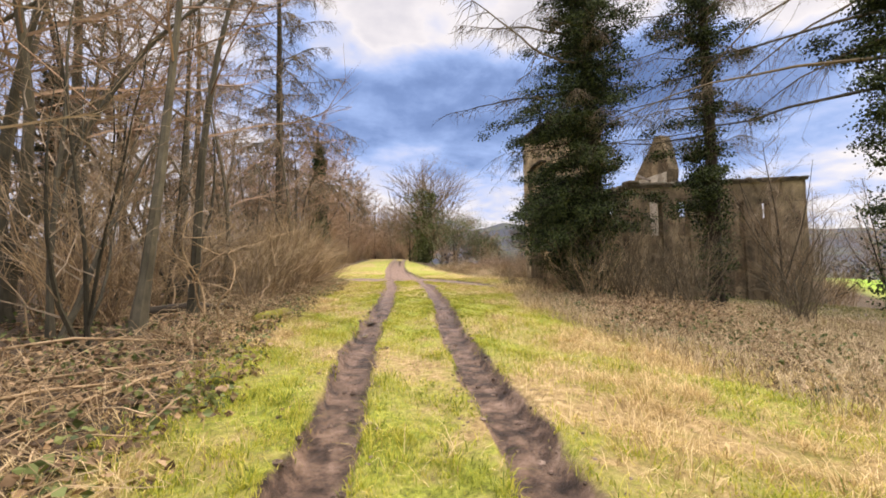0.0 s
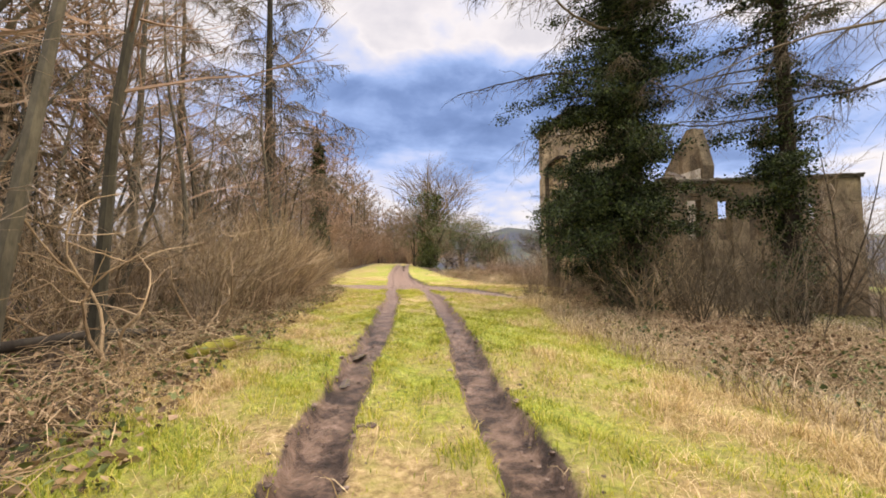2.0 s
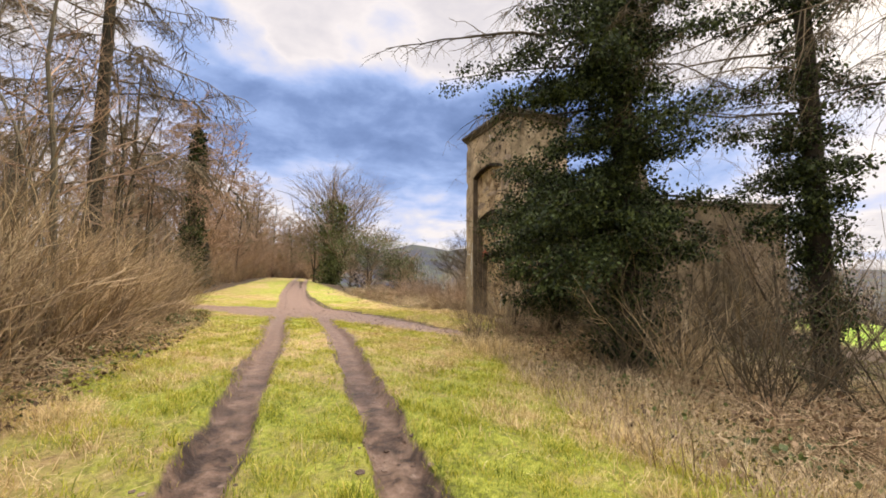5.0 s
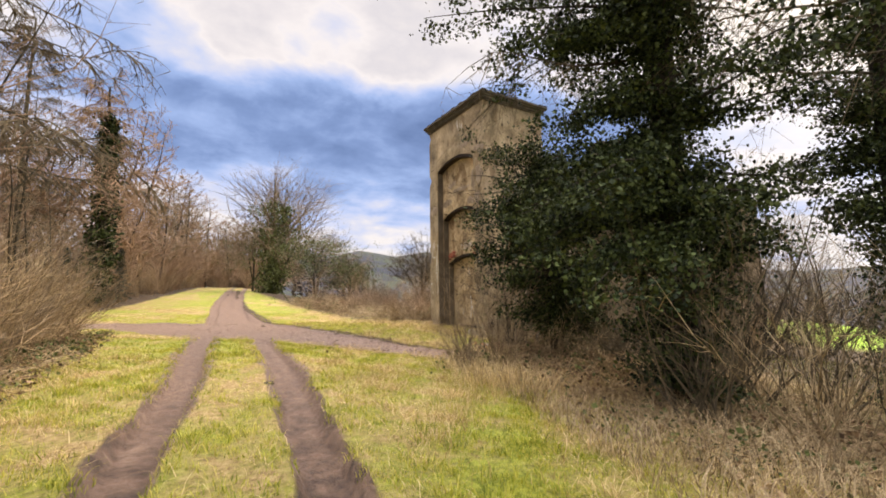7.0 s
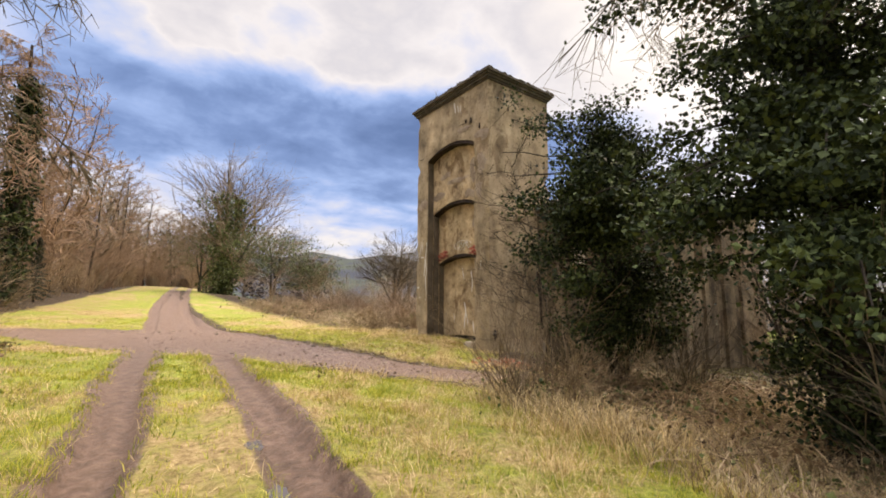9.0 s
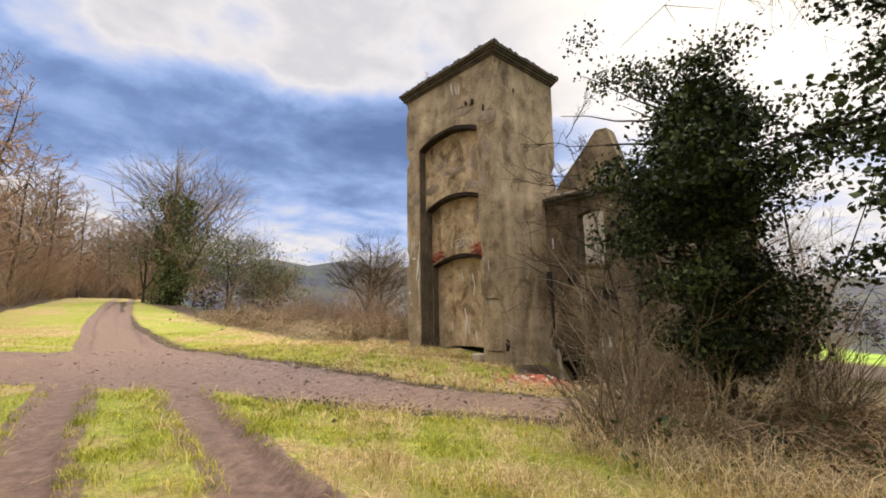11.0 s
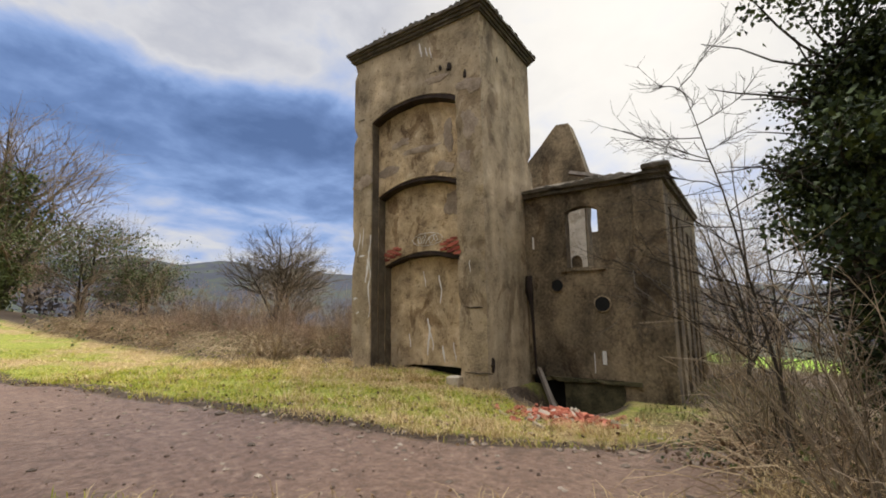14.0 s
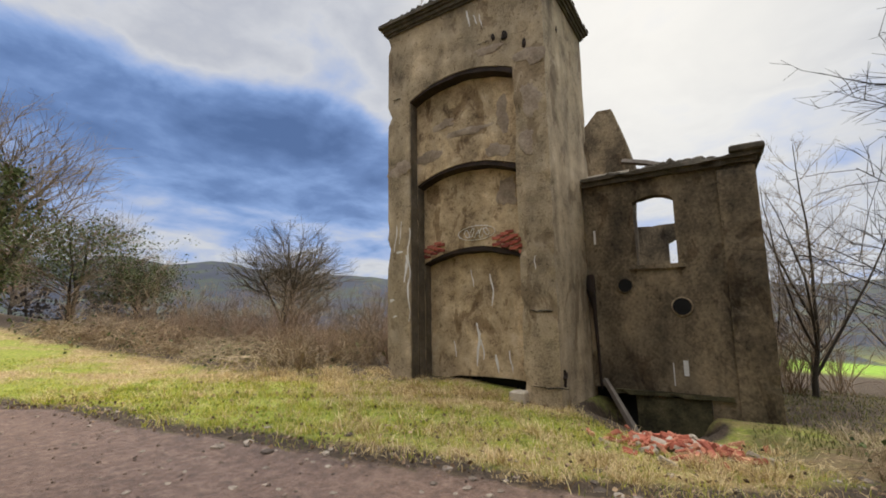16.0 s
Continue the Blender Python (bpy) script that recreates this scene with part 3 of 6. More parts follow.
# ---- tower ----
def arched_slab(x0, x1, y0, y1, z0, z1, o0, o1, spring, rise, sill=None):
    """A wall slab from x0 to x1 with an opening o0..o1 under a segmental arch; sill: the opening's foot, or none if it runs to the ground."""
    bm = bmesh.new()
    foot = z0 if sill is None else sill
    seg = 14
    arch = [(o0 + (o1 - o0) * i / seg, spring + rise * (1 - (2 * i / seg - 1) ** 2)) for i in range(seg + 1)]
    cells = []
    zs = [z0] + ([sill] if sill is not None else []) + [spring, z1]
    for za, zb in zip(zs[:-1], zs[1:]):
        cells.append([(y0, za), (o0, za), (o0, zb), (y0, zb)])
        cells.append([(o1, za), (y1, za), (y1, zb), (o1, zb)])
    for (ya, za), (yb, zb) in zip(arch[:-1], arch[1:]):
        cells.append([(ya, za), (yb, zb), (yb, z1), (ya, z1)])
    if sill is not None:
        cells.append([(o0, z0), (o1, z0), (o1, sill), (o0, sill)])
    for c in cells:
        f = [bm.verts.new((x0, y, z)) for y, z in c]
        g = [bm.verts.new((x1, y, z)) for y, z in c]
        bm.faces.new(f)
        bm.faces.new(list(reversed(g)))
    bmesh.ops.remove_doubles(bm, verts=bm.verts, dist=0.0005)
    edges = [e for e in bm.edges if len(e.link_faces) == 1]
    front = [e for e in edges if abs(e.verts[0].co.x - x0) < 1e-4]
    back = {tuple(round(w, 3) for w in v.co.yz): v for v in bm.verts if abs(v.co.x - x1) < 1e-4}
    for e in front:
        a, b = e.verts
        bm.faces.new((a, b, back[tuple(round(w, 3) for w in b.co.yz)], back[tuple(round(w, 3) for w in a.co.yz)]))
    bmesh.ops.recalc_face_normals(bm, faces=bm.faces)
    return bm


TX, TY0, TY1, TZ = 12.0, 25.1, 29.62, 10.2
tower = thing("concrete_tower", "tall weathered concrete tower ruin with stepped arched panels", "ruin", (TX, TY0, 0))
INV = Matrix.Translation((-TX, -TY0, 0))


def tpart(name, bm, mat, label="", wear=None, where=None):
    if wear:
        weather(bm, *wear, where)
    bm.transform(INV)
    return part(name, bm, mat, tower, label)


tpart("front_wall", arched_slab(12.0, 13.16, TY0, TY1, -0.4, TZ, 25.88, 28.88, 8.08, 0.36), M_CONCRETE, "stained front wall with chipped corners", (0.2, 0.014, 0.09), lambda c: c.x < 12.1 and c.z < 10.1)
tpart("upper_panel", arched_slab(12.30, 12.58, 25.7, 29.06, -0.4, 8.7, 25.9, 28.86, 5.80, 0.34), M_PANEL, "flaking ochre upper panel", (0.22, 0.014, 0.05))
tpart("middle_panel", arched_slab(12.585, 12.84, 25.7, 29.06, -0.4, 7.0, 25.92, 28.84, 3.72, 0.32), M_PANEL, "ochre middle panel with scraped plaster", (0.22, 0.012, 0.04))
tpart("lower_panel", arched_slab(12.845, 13.09, 25.7, 29.06, -0.4, 5.0, 26.0, 28.3, 0.80, 0.06), M_PANEL, "pale streaked lower panel", (0.25, 0.01, 0.04))
tpart("core", box_bm(13.16, 15.25, TY0, TY1, -0.6, TZ), M_CONCRETE, "smooth side walls", (0.25, 0.014, 0.16), lambda c: c.x > 15.0 and c.z < 10.1)
tpart("void_lining", box_bm(13.12, 13.155, 25.9, 28.5, -0.4, 1.0), M_BLACK)
# cornice of four courses
for i, (za, zb, o) in enumerate([(10.2, 10.27, 0.05), (10.27, 10.37, 0.10), (10.37, 10.45, 0.15), (10.45, 10.55, 0.21)]):
    tpart("cornice_course", box_bm(12.0 - o, 15.25 + o, TY0 - o, TY1 + o, za, zb), M_CORNICE, "dark moulded cornice course" if i == 0 else "", (0.25, 0.006, 0.035))
rng = random.Random(4)
for side in range(2):
    g = Geo()
    for i in range(26):
        s = i / 25
        p = (12.0 - 0.12, TY0 - 0.2 + s * 4.9) if side == 0 else (11.9 + s * 3.5, TY0 - 0.12)
        w, h = rng.uniform(0.05, 0.13), rng.uniform(0.01, 0.04)
        g.tube([(p[0], p[1], 10.54), (p[0] + 0.02, p[1], 10.54 + h * 0.7), (p[0] + 0.03, p[1] + 0.01, 10.54 + h)], [w, w * 0.75, w * 0.25], 7)
    o = tagged(part("moss_cap", g, M_CORNICE, tower, "dark moss along the cornice"), kind="stuff")
    o.data.transform(INV)

g = Geo()
g.tube([(12.2, 28.6, 10.5), (12.18, 28.58, 10.9), (12.22, 28.62, 11.25)], [0.012, 0.008, 0.003], 4)
for k in range(7):
    z = 10.8 + 0.05 * k
    g.tube([(12.2, 28.6, z), (12.2 + rng.uniform(-0.15, 0.15), 28.6 + rng.uniform(-0.22, 0.22), z + rng.uniform(0.08, 0.2))], [0.006, 0.002], 3)
sap = tagged(part("sapling", g, M_TWIG, None), "tiny bare sapling growing on the tower's cornice", "sapling")

# added strips under the three arches, the soffit shade put into their dark colour
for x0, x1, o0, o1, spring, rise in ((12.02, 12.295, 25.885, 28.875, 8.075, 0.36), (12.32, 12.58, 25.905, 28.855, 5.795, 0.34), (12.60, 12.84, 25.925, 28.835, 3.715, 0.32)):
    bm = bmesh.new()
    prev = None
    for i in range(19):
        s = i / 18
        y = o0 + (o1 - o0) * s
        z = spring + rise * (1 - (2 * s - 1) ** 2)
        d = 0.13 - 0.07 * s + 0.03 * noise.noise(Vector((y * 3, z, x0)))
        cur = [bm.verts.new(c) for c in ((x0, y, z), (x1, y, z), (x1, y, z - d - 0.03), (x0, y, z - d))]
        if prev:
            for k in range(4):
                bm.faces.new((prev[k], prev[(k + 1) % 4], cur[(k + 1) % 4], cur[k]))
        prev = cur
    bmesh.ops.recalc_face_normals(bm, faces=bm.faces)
    tpart("arch_lip", bm, M_SHADESOOT, "arch soffit with shade put into its colour")

# dark slabs along the jambs of the stepped recess
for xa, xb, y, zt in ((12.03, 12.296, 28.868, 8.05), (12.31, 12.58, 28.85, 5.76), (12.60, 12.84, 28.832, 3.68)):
    tpart("dark_jamb", box_bm(xa, xb, y - 0.02, y, 0.3, zt), M_DARKJAMB, "dark brown jamb", (0.15, 0.008, 0.03))
# exposed bricks round the middle arch
brick_me = box_bm(-0.02, 0.02, -0.109, 0.109, -0.0355, 0.0355, 0.006)
bmesh.ops.triangulate(brick_me, faces=brick_me.faces)
BRICK = bpy.data.meshes.new("brick")
brick_me.to_mesh(BRICK)
BRICK.materials.append(M_OLDBRICK)
for y0, y1, n in ((25.93, 26.7, 6), (28.2, 28.8, 4)):
    for row in range(n):
        y = y0 + (row % 2) * 0.11
        while y < y1:
            s = (y - 25.92) / 2.92
            arch = 3.74 + 0.32 * (1 - (2 * s - 1) ** 2)
            edge = abs((y - (y0 + y1) / 2) / ((y1 - y0) / 2))
            if rng.random() < 2.0 - edge * 0.5 - row * 0.2:
                b = part("brick", BRICK, None, tower)
                b.location = (12.575 - TX + rng.uniform(-0.008, 0.008), y - TY0 + 0.1, arch + 0.06 + row * 0.075)
            y += 0.225
# lime and paint streaks, thin films standing proud
for x, y, za, zb, w in [(12.835, 27.0, 2.55, 3.35, 0.05), (12.835, 27.55, 3.05, 3.5, 0.035), (12.835, 27.42, 1.1, 2.15, 0.07), (12.835, 27.3, 1.25, 1.75, 0.05), (12.835, 26.55, 1.0, 1.5, 0.04), (12.835, 26.9, 0.95, 1.4, 0.06), (12.835, 28.1, 1.3, 1.7, 0.03),
                     (11.99, 28.92, 2.2, 4.6, 0.05), (11.99, 29.02, 3.2, 3.9, 0.08), (11.99, 29.35, 4.0, 4.7, 0.04), (11.99, 29.2, 4.2, 4.8, 0.03), (11.99, 29.5, 2.7, 2.78, 0.16), (11.99, 29.25, 3.96, 4.02, 0.22), (11.99, 29.4, 2.3, 2.36, 0.1),
                     (11.99, 27.0, 9.55, 10.0, 0.05), (11.99, 26.8, 9.5, 9.8, 0.035), (11.99, 26.65, 9.4, 9.75, 0.03), (11.99, 25.5, 3.3, 3.6, 0.03)]:
    g = Geo()
    k = max(3, int((zb - za) / 0.12))
    prev = None
    for i in range(k + 1):
        z = zb + (za - zb) * i / k
        ww = w * (0.35 + 0.65 * math.sin(math.pi * min(1, 0.15 + 0.85 * i / k))) * rng.uniform(0.6, 1.2)
        dy = rng.uniform(-0.012, 0.012) + 0.04 * math.sin(i * 0.8 + y)
        cur = ((x, y + dy - ww / 2, z), (x, y + dy + ww / 2, z))
        if prev:
            g.quad(prev[0], prev[1], cur[1], cur[0])
            g.quad((x - 0.004, *prev[0][1:]), (x - 0.004, *cur[0][1:]), (x - 0.004, *cur[1][1:]), (x - 0.004, *prev[1][1:]))
        prev = cur
    part("paint_streak", g, M_PAINT, tower).data.transform(INV)
# ragged scars where the plaster has fallen away
for x, y, z, w, h in [(12.285, 27.9, 7.3, 0.35, 0.13), (12.285, 27.1, 6.95, 0.6, 0.11), (12.285, 26.3, 7.2, 0.13, 0.35), (12.285, 28.5, 6.5, 0.35, 0.14), (12.285, 26.5, 6.3, 0.3, 0.2), (12.565, 26.4, 5.3, 0.3, 0.3), (11.985, 25.45, 8.2, 0.28, 0.16), (11.985, 25.5, 7.2, 0.22, 0.4), (11.985, 25.6, 6.3, 0.16, 0.3), (11.985, 29.25, 6.25, 0.32, 0.2), (11.985, 26.4, 8.75, 0.4, 0.1)]:
    bm = bmesh.new()
    bmesh.ops.create_icosphere(bm, subdivisions=3, radius=1.0, matrix=Matrix.Translation((x + 0.014, y, z)) @ Matrix.Diagonal((0.016, w, h, 1)))
    for v in bm.verts:
        d = Vector((0, v.co.y - y, v.co.z - z))
        v.co += d * (0.9 * noise.noise(v.co * 3.1) + 0.5 * noise.noise(v.co * 9.0))
    tpart("plaster_scar", bm, M_SCAR)
# graffiti scrawls above the middle arch: white outline shapes that spell nothing
g = Geo()
for k in range(5):
    cy, cz = 27.52 - k * 0.14, 4.36 + 0.03 * math.sin(k * 2)
    ring = [(12.57, cy + 0.07 * math.cos(a * 0.9 + k), cz + (0.1 + 0.02 * (k % 2)) * math.sin(a)) for a in np.linspace(0, 6.1, 12)]
    g.tube(ring, [0.011] * len(ring), 3)
ring = [(12.57, 27.25 + 0.52 * math.cos(a), 4.37 + 0.18 * math.sin(a)) for a in np.linspace(0.2, 6.4, 26)]
g.tube(ring, [0.009] * 26, 3)
part("graffiti", g, M_PAINT, tower, "pale spray-painted scrawl").data.transform(INV)
# cracks, rust holes and the stone at the foot
for x, y, z, ry, rz in [(11.985, 25.45, 2.42, 0.5, 0.025), (11.985, 25.35, 0.86, 0.8, 0.02), (11.985, 29.3, 8.25, 0.3, 0.02), (11.985, 26.6, 8.95, 0.35, 0.015)]:
    g = Geo()
    pts = [(x, y + ry * (s - 0.5), z + rng.uniform(-0.02, 0.02)) for s in np.linspace(0, 1, 7)]
    g.tube(pts, [rz * 0.2, rz * 0.6, rz * 0.5, rz * 0.7, rz * 0.4, rz * 0.5, rz * 0.1], 4)
    part("crack", g, M_BLACK, tower).data.transform(INV)
for x, y, z, r in [(11.99, 26.35, 9.0, 0.06), (11.99, 26.05, 8.95, 0.09), (12.25, 25.09, 1.05, 0.12), (13.0, 25.09, 9.3, 0.06), (11.99, 25.55, 8.55, 0.08)]:
    bm = bmesh.new()
    bmesh.ops.create_icosphere(bm, subdivisions=2, radius=r, matrix=Matrix.Translation((x, y, z)) @ Matrix.Diagonal((0.12 if x < 12 else 0.8, 0.8 if x < 12 else 0.1, 1.5, 1)))
    for v in bm.verts:
        v.co += v.normal * 0.7 * r * noise.noise(v.co * 11)
    tpart("spalled_hole", bm, M_SHADESOOT)
bm = box_bm(11.75, 12.1, 25.8, 26.15, 0.35, 0.78, 0.03)
weather(bm, 0.1, 0.02, 0.03)
tagged(part("fallen_block", bm, M_PALEBRICK, None), "pale broken concrete block at the tower's foot", "rubble")
bm = box_bm(11.8, 12.15, 27.6, 28.2, 0.6, 0.74, 0.02)
weather(bm, 0.1, 0.02, 0.03)
tagged(part("fallen_slab", bm, M_PALEBRICK, None), "pale flat slab lying under the lowest panel", "rubble")

# ---- roofless engine house ----
HX, HY0, HY1, HZ = 14.5, 21.42, 25.09, 5.58
house = thing("engine_house", "roofless concrete engine house ruin joined to the tower", "ruin", (HX, HY0, 0))
HINV = Matrix.Translation((-HX, -HY0, 0))


def hpart(name, bm, mat, label="", wear=None):
    if wear:
        weather(bm, *wear)
    bm.transform(HINV)
    return part(name, bm, mat, house, label)


hpart("front_wall", arched_slab(HX, HX + 0.38, HY0, HY1, 0.55, HZ, 23.02, 23.9, 5.02, 0.14, 3.47), M_DARKCON, "dark damp front wall with an empty window", (0.25, 0.014, 0.06))
hpart("front_foot", box_bm(HX + 0.01, HX + 0.38, HY0, 22.62, -1.3, 0.55), M_DARKCON, "", (0.2, 0.03, 0.1))
hpart("front_ledge", box_bm(HX - 0.05, HX + 0.38, 22.2, 24.75, 0.44, 0.545), M_MOSSWALL, "mossy broken ledge", (0.15, 0.04, 0.12))
hpart("pit_wall", box_bm(HX + 0.02, HX + 0.38, 22.625, 24.15, -1.5, 0.437), M_MOSSWALL, "mossy foot of the wall", (0.2, 0.03, 0.06))
hpart("culvert_mouth", box_bm(HX + 0.3, HX + 0.36, 24.155, HY1, -1.5, 0.54), M_BLACK)
hpart("window_sill", box_bm(HX - 0.06, HX + 0.2, 22.88, 24.06, 3.37, 3.468), M_DARKCON, "", (0.15, 0.01, 0.03))
hpart("pilaster", box_bm(HX - 0.10, HX - 0.002, HY0 - 0.04, 22.1, -1.0, 5.5), M_DARKCON, "", (0.25, 0.012, 0.05))
# south wall in bays with tall slots
bays = [(14.882, 15.6), (16.35, 17.25), (18.0, 18.95), (19.7, 20.7), (21.5, 22.5), (23.25, 25.85)]
for i, (xa, xb) in enumerate(bays):
    hpart("south_pier", box_bm(xa, xb, HY0, HY0 + 0.36, -1.8, 5.1), M_DARKCON, "", (0.3, 0.014, 0.06))
for (xa, xb), (xc, xd) in zip(bays[:-1], bays[1:]):
    hpart("south_panel", box_bm(xb - 0.002, xc + 0.002, HY0 + 0.12, HY0 + 0.33, -1.8, 3.1), M_DARKCON, "", (0.3, 0.014, 0.03))
    hpart("lintel", box_bm(xb - 0.002, xc + 0.002, HY0 + 0.05, HY0 + 0.33, 4.95, 5.1), M_DARKCON, "", (0.3, 0.014, 0.05))
def rising(bm):
    """The wall-head climbs slightly toward the far end."""
    for v in bm.verts:
        if v.co.z > 5.3:
            v.co.z += 0.068 * max(0.0, v.co.x - 14.9)
    return bm


hpart("south_beam", rising(box_bm(14.885, 25.85, HY0 + 0.003, HY0 + 0.357, 5.103, 5.58)), M_DARKCON, "", (0.3, 0.014, 0.06))
hpart("east_wall", arched_slab(25.45, 25.82, HY0 + 0.37, 29.0, -1.8, 6.3, 23.55, 24.16, 5.4, 0.1, 4.4), M_DARKCON, "", (0.35, 0.014, 0.1))
hpart("north_wall", box_bm(15.3, 25.8, 29.01, 29.4, -1.6, 5.2), M_DARKCON, "", (0.4, 0.014, 0.1))
# coping, broken and mossy
for xa, xb, ya, yb, za, zb in [(HX - 0.1, HX + 0.42, HY0 - 0.1, HY1, 5.583, 5.70), (HX - 0.18, HX + 0.46, HY0 - 0.18, HY1, 5.70, 5.80), (14.925, 25.95, HY0 - 0.1, HY0 + 0.42, 5.583, 5.70), (14.965, 25.95, HY0 - 0.17, HY0 + 0.44, 5.70, 5.80)]:
    hpart("coping", rising(box_bm(xa, xb, ya, yb, za, zb)), M_CORNICE, "", (0.16, 0.025, 0.12))
hpart("coping_end", box_bm(HX - 0.24, HX + 0.4, HY0 - 0.24, HY0 + 0.4, 5.803, 5.95, 0.03), M_CORNICE, "upturned corner coping stone", (0.12, 0.02, 0.05))
g = Geo()
for i in range(60):
    y = rng.uniform(HY0 + 0.5, HY1 - 0.7) if i < 34 else HY0 + 0.1
    x = HX + rng.uniform(-0.05, 0.3) if i < 34 else rng.uniform(15, 23)
    w, h = rng.uniform(0.1, 0.26), rng.uniform(0.05, 0.16) * (1.3 if 22.2 < y < 23.4 else 0.7)
    q = 0.068 * max(0.0, x - 14.9)
    g.tube([(x, y, 5.78 + q), (x, y, 5.79 + q + h * 0.7), (x, y, 5.79 + q + h)], [w, w * 0.8, w * 0.3], 7)
tagged(part("moss_cap", g, M_CORNICE, house, "clumps of dark moss on the coping"), kind="stuff").data.transform(HINV)
# two pipe holes in the front wall
for y, z, r in ((23.02, 2.47, 0.17), (24.2, 3.0, 0.14)):
    g = Geo()
    ring = [(HX - 0.012, y + (r + 0.035) * math.cos(a), z + (r + 0.035) * math.sin(a)) for a in np.linspace(0, 2 * math.pi, 19)]
    g.tube(ring, [0.02] * 19, 5)
    hole = part("pipe_collar", g, M_CONCRETE if r > 0.15 else M_DARKCON, house)
    hole.data.transform(HINV)
    bm = bmesh.new()
    bmesh.ops.create_cone(bm, cap_ends=True, segments=18, radius1=r + 0.02, radius2=r + 0.02, depth=0.04, matrix=Matrix.Translation((HX - 0.01, y, z)) @ Matrix.Rotation(radians(90), 4, "Y"))
    bm.transform(HINV)
    part("pipe_hole", bm, M_BLACK, hole)
for x, y, z, w, h in [(HX - 0.012, 23.3, 0.95, 0.02, 0.5), (HX - 0.012, 23.05, 1.1, 0.10, 0.34), (HX - 0.012, 24.85, 4.25, 0.05, 0.35)]:
    hpart("paint_streak", box_bm(x - 0.004, x, y - w / 2, y + w / 2, z - h / 2, z + h / 2), M_PAINT)
g = Geo()
g.tube([(14.42, 25.0, 3.3), (14.40, 25.0, 2.9), (14.43, 24.95, 2.4), (14.45, 24.9, 0.5)], [0.09, 0.11, 0.05, 0.03], 7)
part("sooty_pipe", g, M_SHADESOOT, house).data.transform(HINV)
# gable fragment
bm = bmesh.new()
prof = [(24.72, -1.5), (24.60, 6.2), (24.48, 7.5), (24.72, 8.5), (25.12, 9.80), (25.62, 9.84), (29.0, 6.3), (29.0, -1.5)]
fr = [bm.verts.new((19.4, y, z)) for y, z in prof]
bk = [bm.verts.new((20.1, y, z)) for y, z in prof]
bm.faces.new(fr)
bm.faces.new(list(reversed(bk)))
for i in range(len(prof)):
    j = (i + 1) % len(prof)
    bm.faces.new((fr[i], bk[i], bk[j], fr[j]))
bmesh.ops.recalc_face_normals(bm, faces=bm.faces)
bmesh.ops.triangulate(bm, faces=bm.faces)
hpart("gable_wall", bm, M_DARKCON, "broken pointed gable wall", (0.4, 0.012, 0.03))
hpart("plaster_face", arched_slab(19.31, 19.375, 24.66, 28.95, -1.4, 7.35, 24.85, 25.25, 4.2, 0.2, 3.2), M_PLASTER, "pale limewashed inner face", (0.3, 0.008, 0.05))
g = Geo()
g.tube([(17.2, 24.5, 7.0), (17.0, 23.8, 6.75), (16.8, 22.9, 6.35)], [0.09, 0.09, 0.08], 4)
part("roof_beam", g, M_TIMBER, house, "leftover sloping roof timber").data.transform(HINV)
g = Geo()
g.tube([(14.38, 24.8, 0.75), (13.6, 24.2, 0.1), (12.95, 23.7, -0.45)], [0.07, 0.075, 0.07], 4)
tagged(part("plank", g, M_TIMBER, None), "grey timber plank leaning in the pit", "plank")

# rubble of red brick
RB = bpy.data.meshes.new("rubble_brick")
bm = box_bm(-0.11, 0.11, -0.052, 0.052, -0.035, 0.035, 0.01)
for v in bm.verts:
    v.co += Vector((noise.noise(v.co * 31), noise.noise(v.co * 37), noise.noise(v.co * 41))) * 0.012
bm.to_mesh(RB)
bm.free()
RB.materials.append(M_BRICK)
RBP = RB.copy()
RBP.materials.clear()
RBP.materials.append(M_PALEBRICK)
heap = thing("brick_heap", "heap of broken red and orange bricks before the engine house", "rubble", (10.9, 23.05, gz(10.9, 23.05)))
for i in range(290):
    px, py = rng.gauss(10.95, 0.42), rng.gauss(23.0, 0.42)
    lump = 0.26 * math.exp(-((px - 10.95) / 0.5) ** 2 - ((py - 23.0) / 0.6) ** 2)
    s = rng.uniform(0.45, 1.05)
    b = part("brick", RBP if rng.random() < 0.2 else RB, None, heap)
    b.matrix_basis = pose(px - 10.9, py - 23.05, gz(px, py) - gz(10.9, 23.05) + lump * rng.uniform(0.3, 1.0) + 0.02, rng.uniform(-40, 40), rng.uniform(-40, 40), rng.uniform(0, 360)) @ Matrix.Diagonal((s, s * rng.uniform(0.8, 1.2), s, 1))


# ---- plants ----
def wander(rng, start, direction, length, n, bend=0.15, lift=0.0):
    """A wavering path of n steps; lift turns it up or down on the way."""
    p, d = Vector(start), Vector(direction).normalized()
    pts = [p.copy()]
    for _ in range(n):
        d = (d + Vector((rng.gauss(0, bend), rng.gauss(0, bend), rng.gauss(0, bend) + lift))).normalized()
        p = p + d * (length / n)
        pts.append(p.copy())
    return pts


def taper(r0, r1, n, power=1.0):
    return [r0 + (r1 - r0) * (i / n) ** power for i in range(n + 1)]


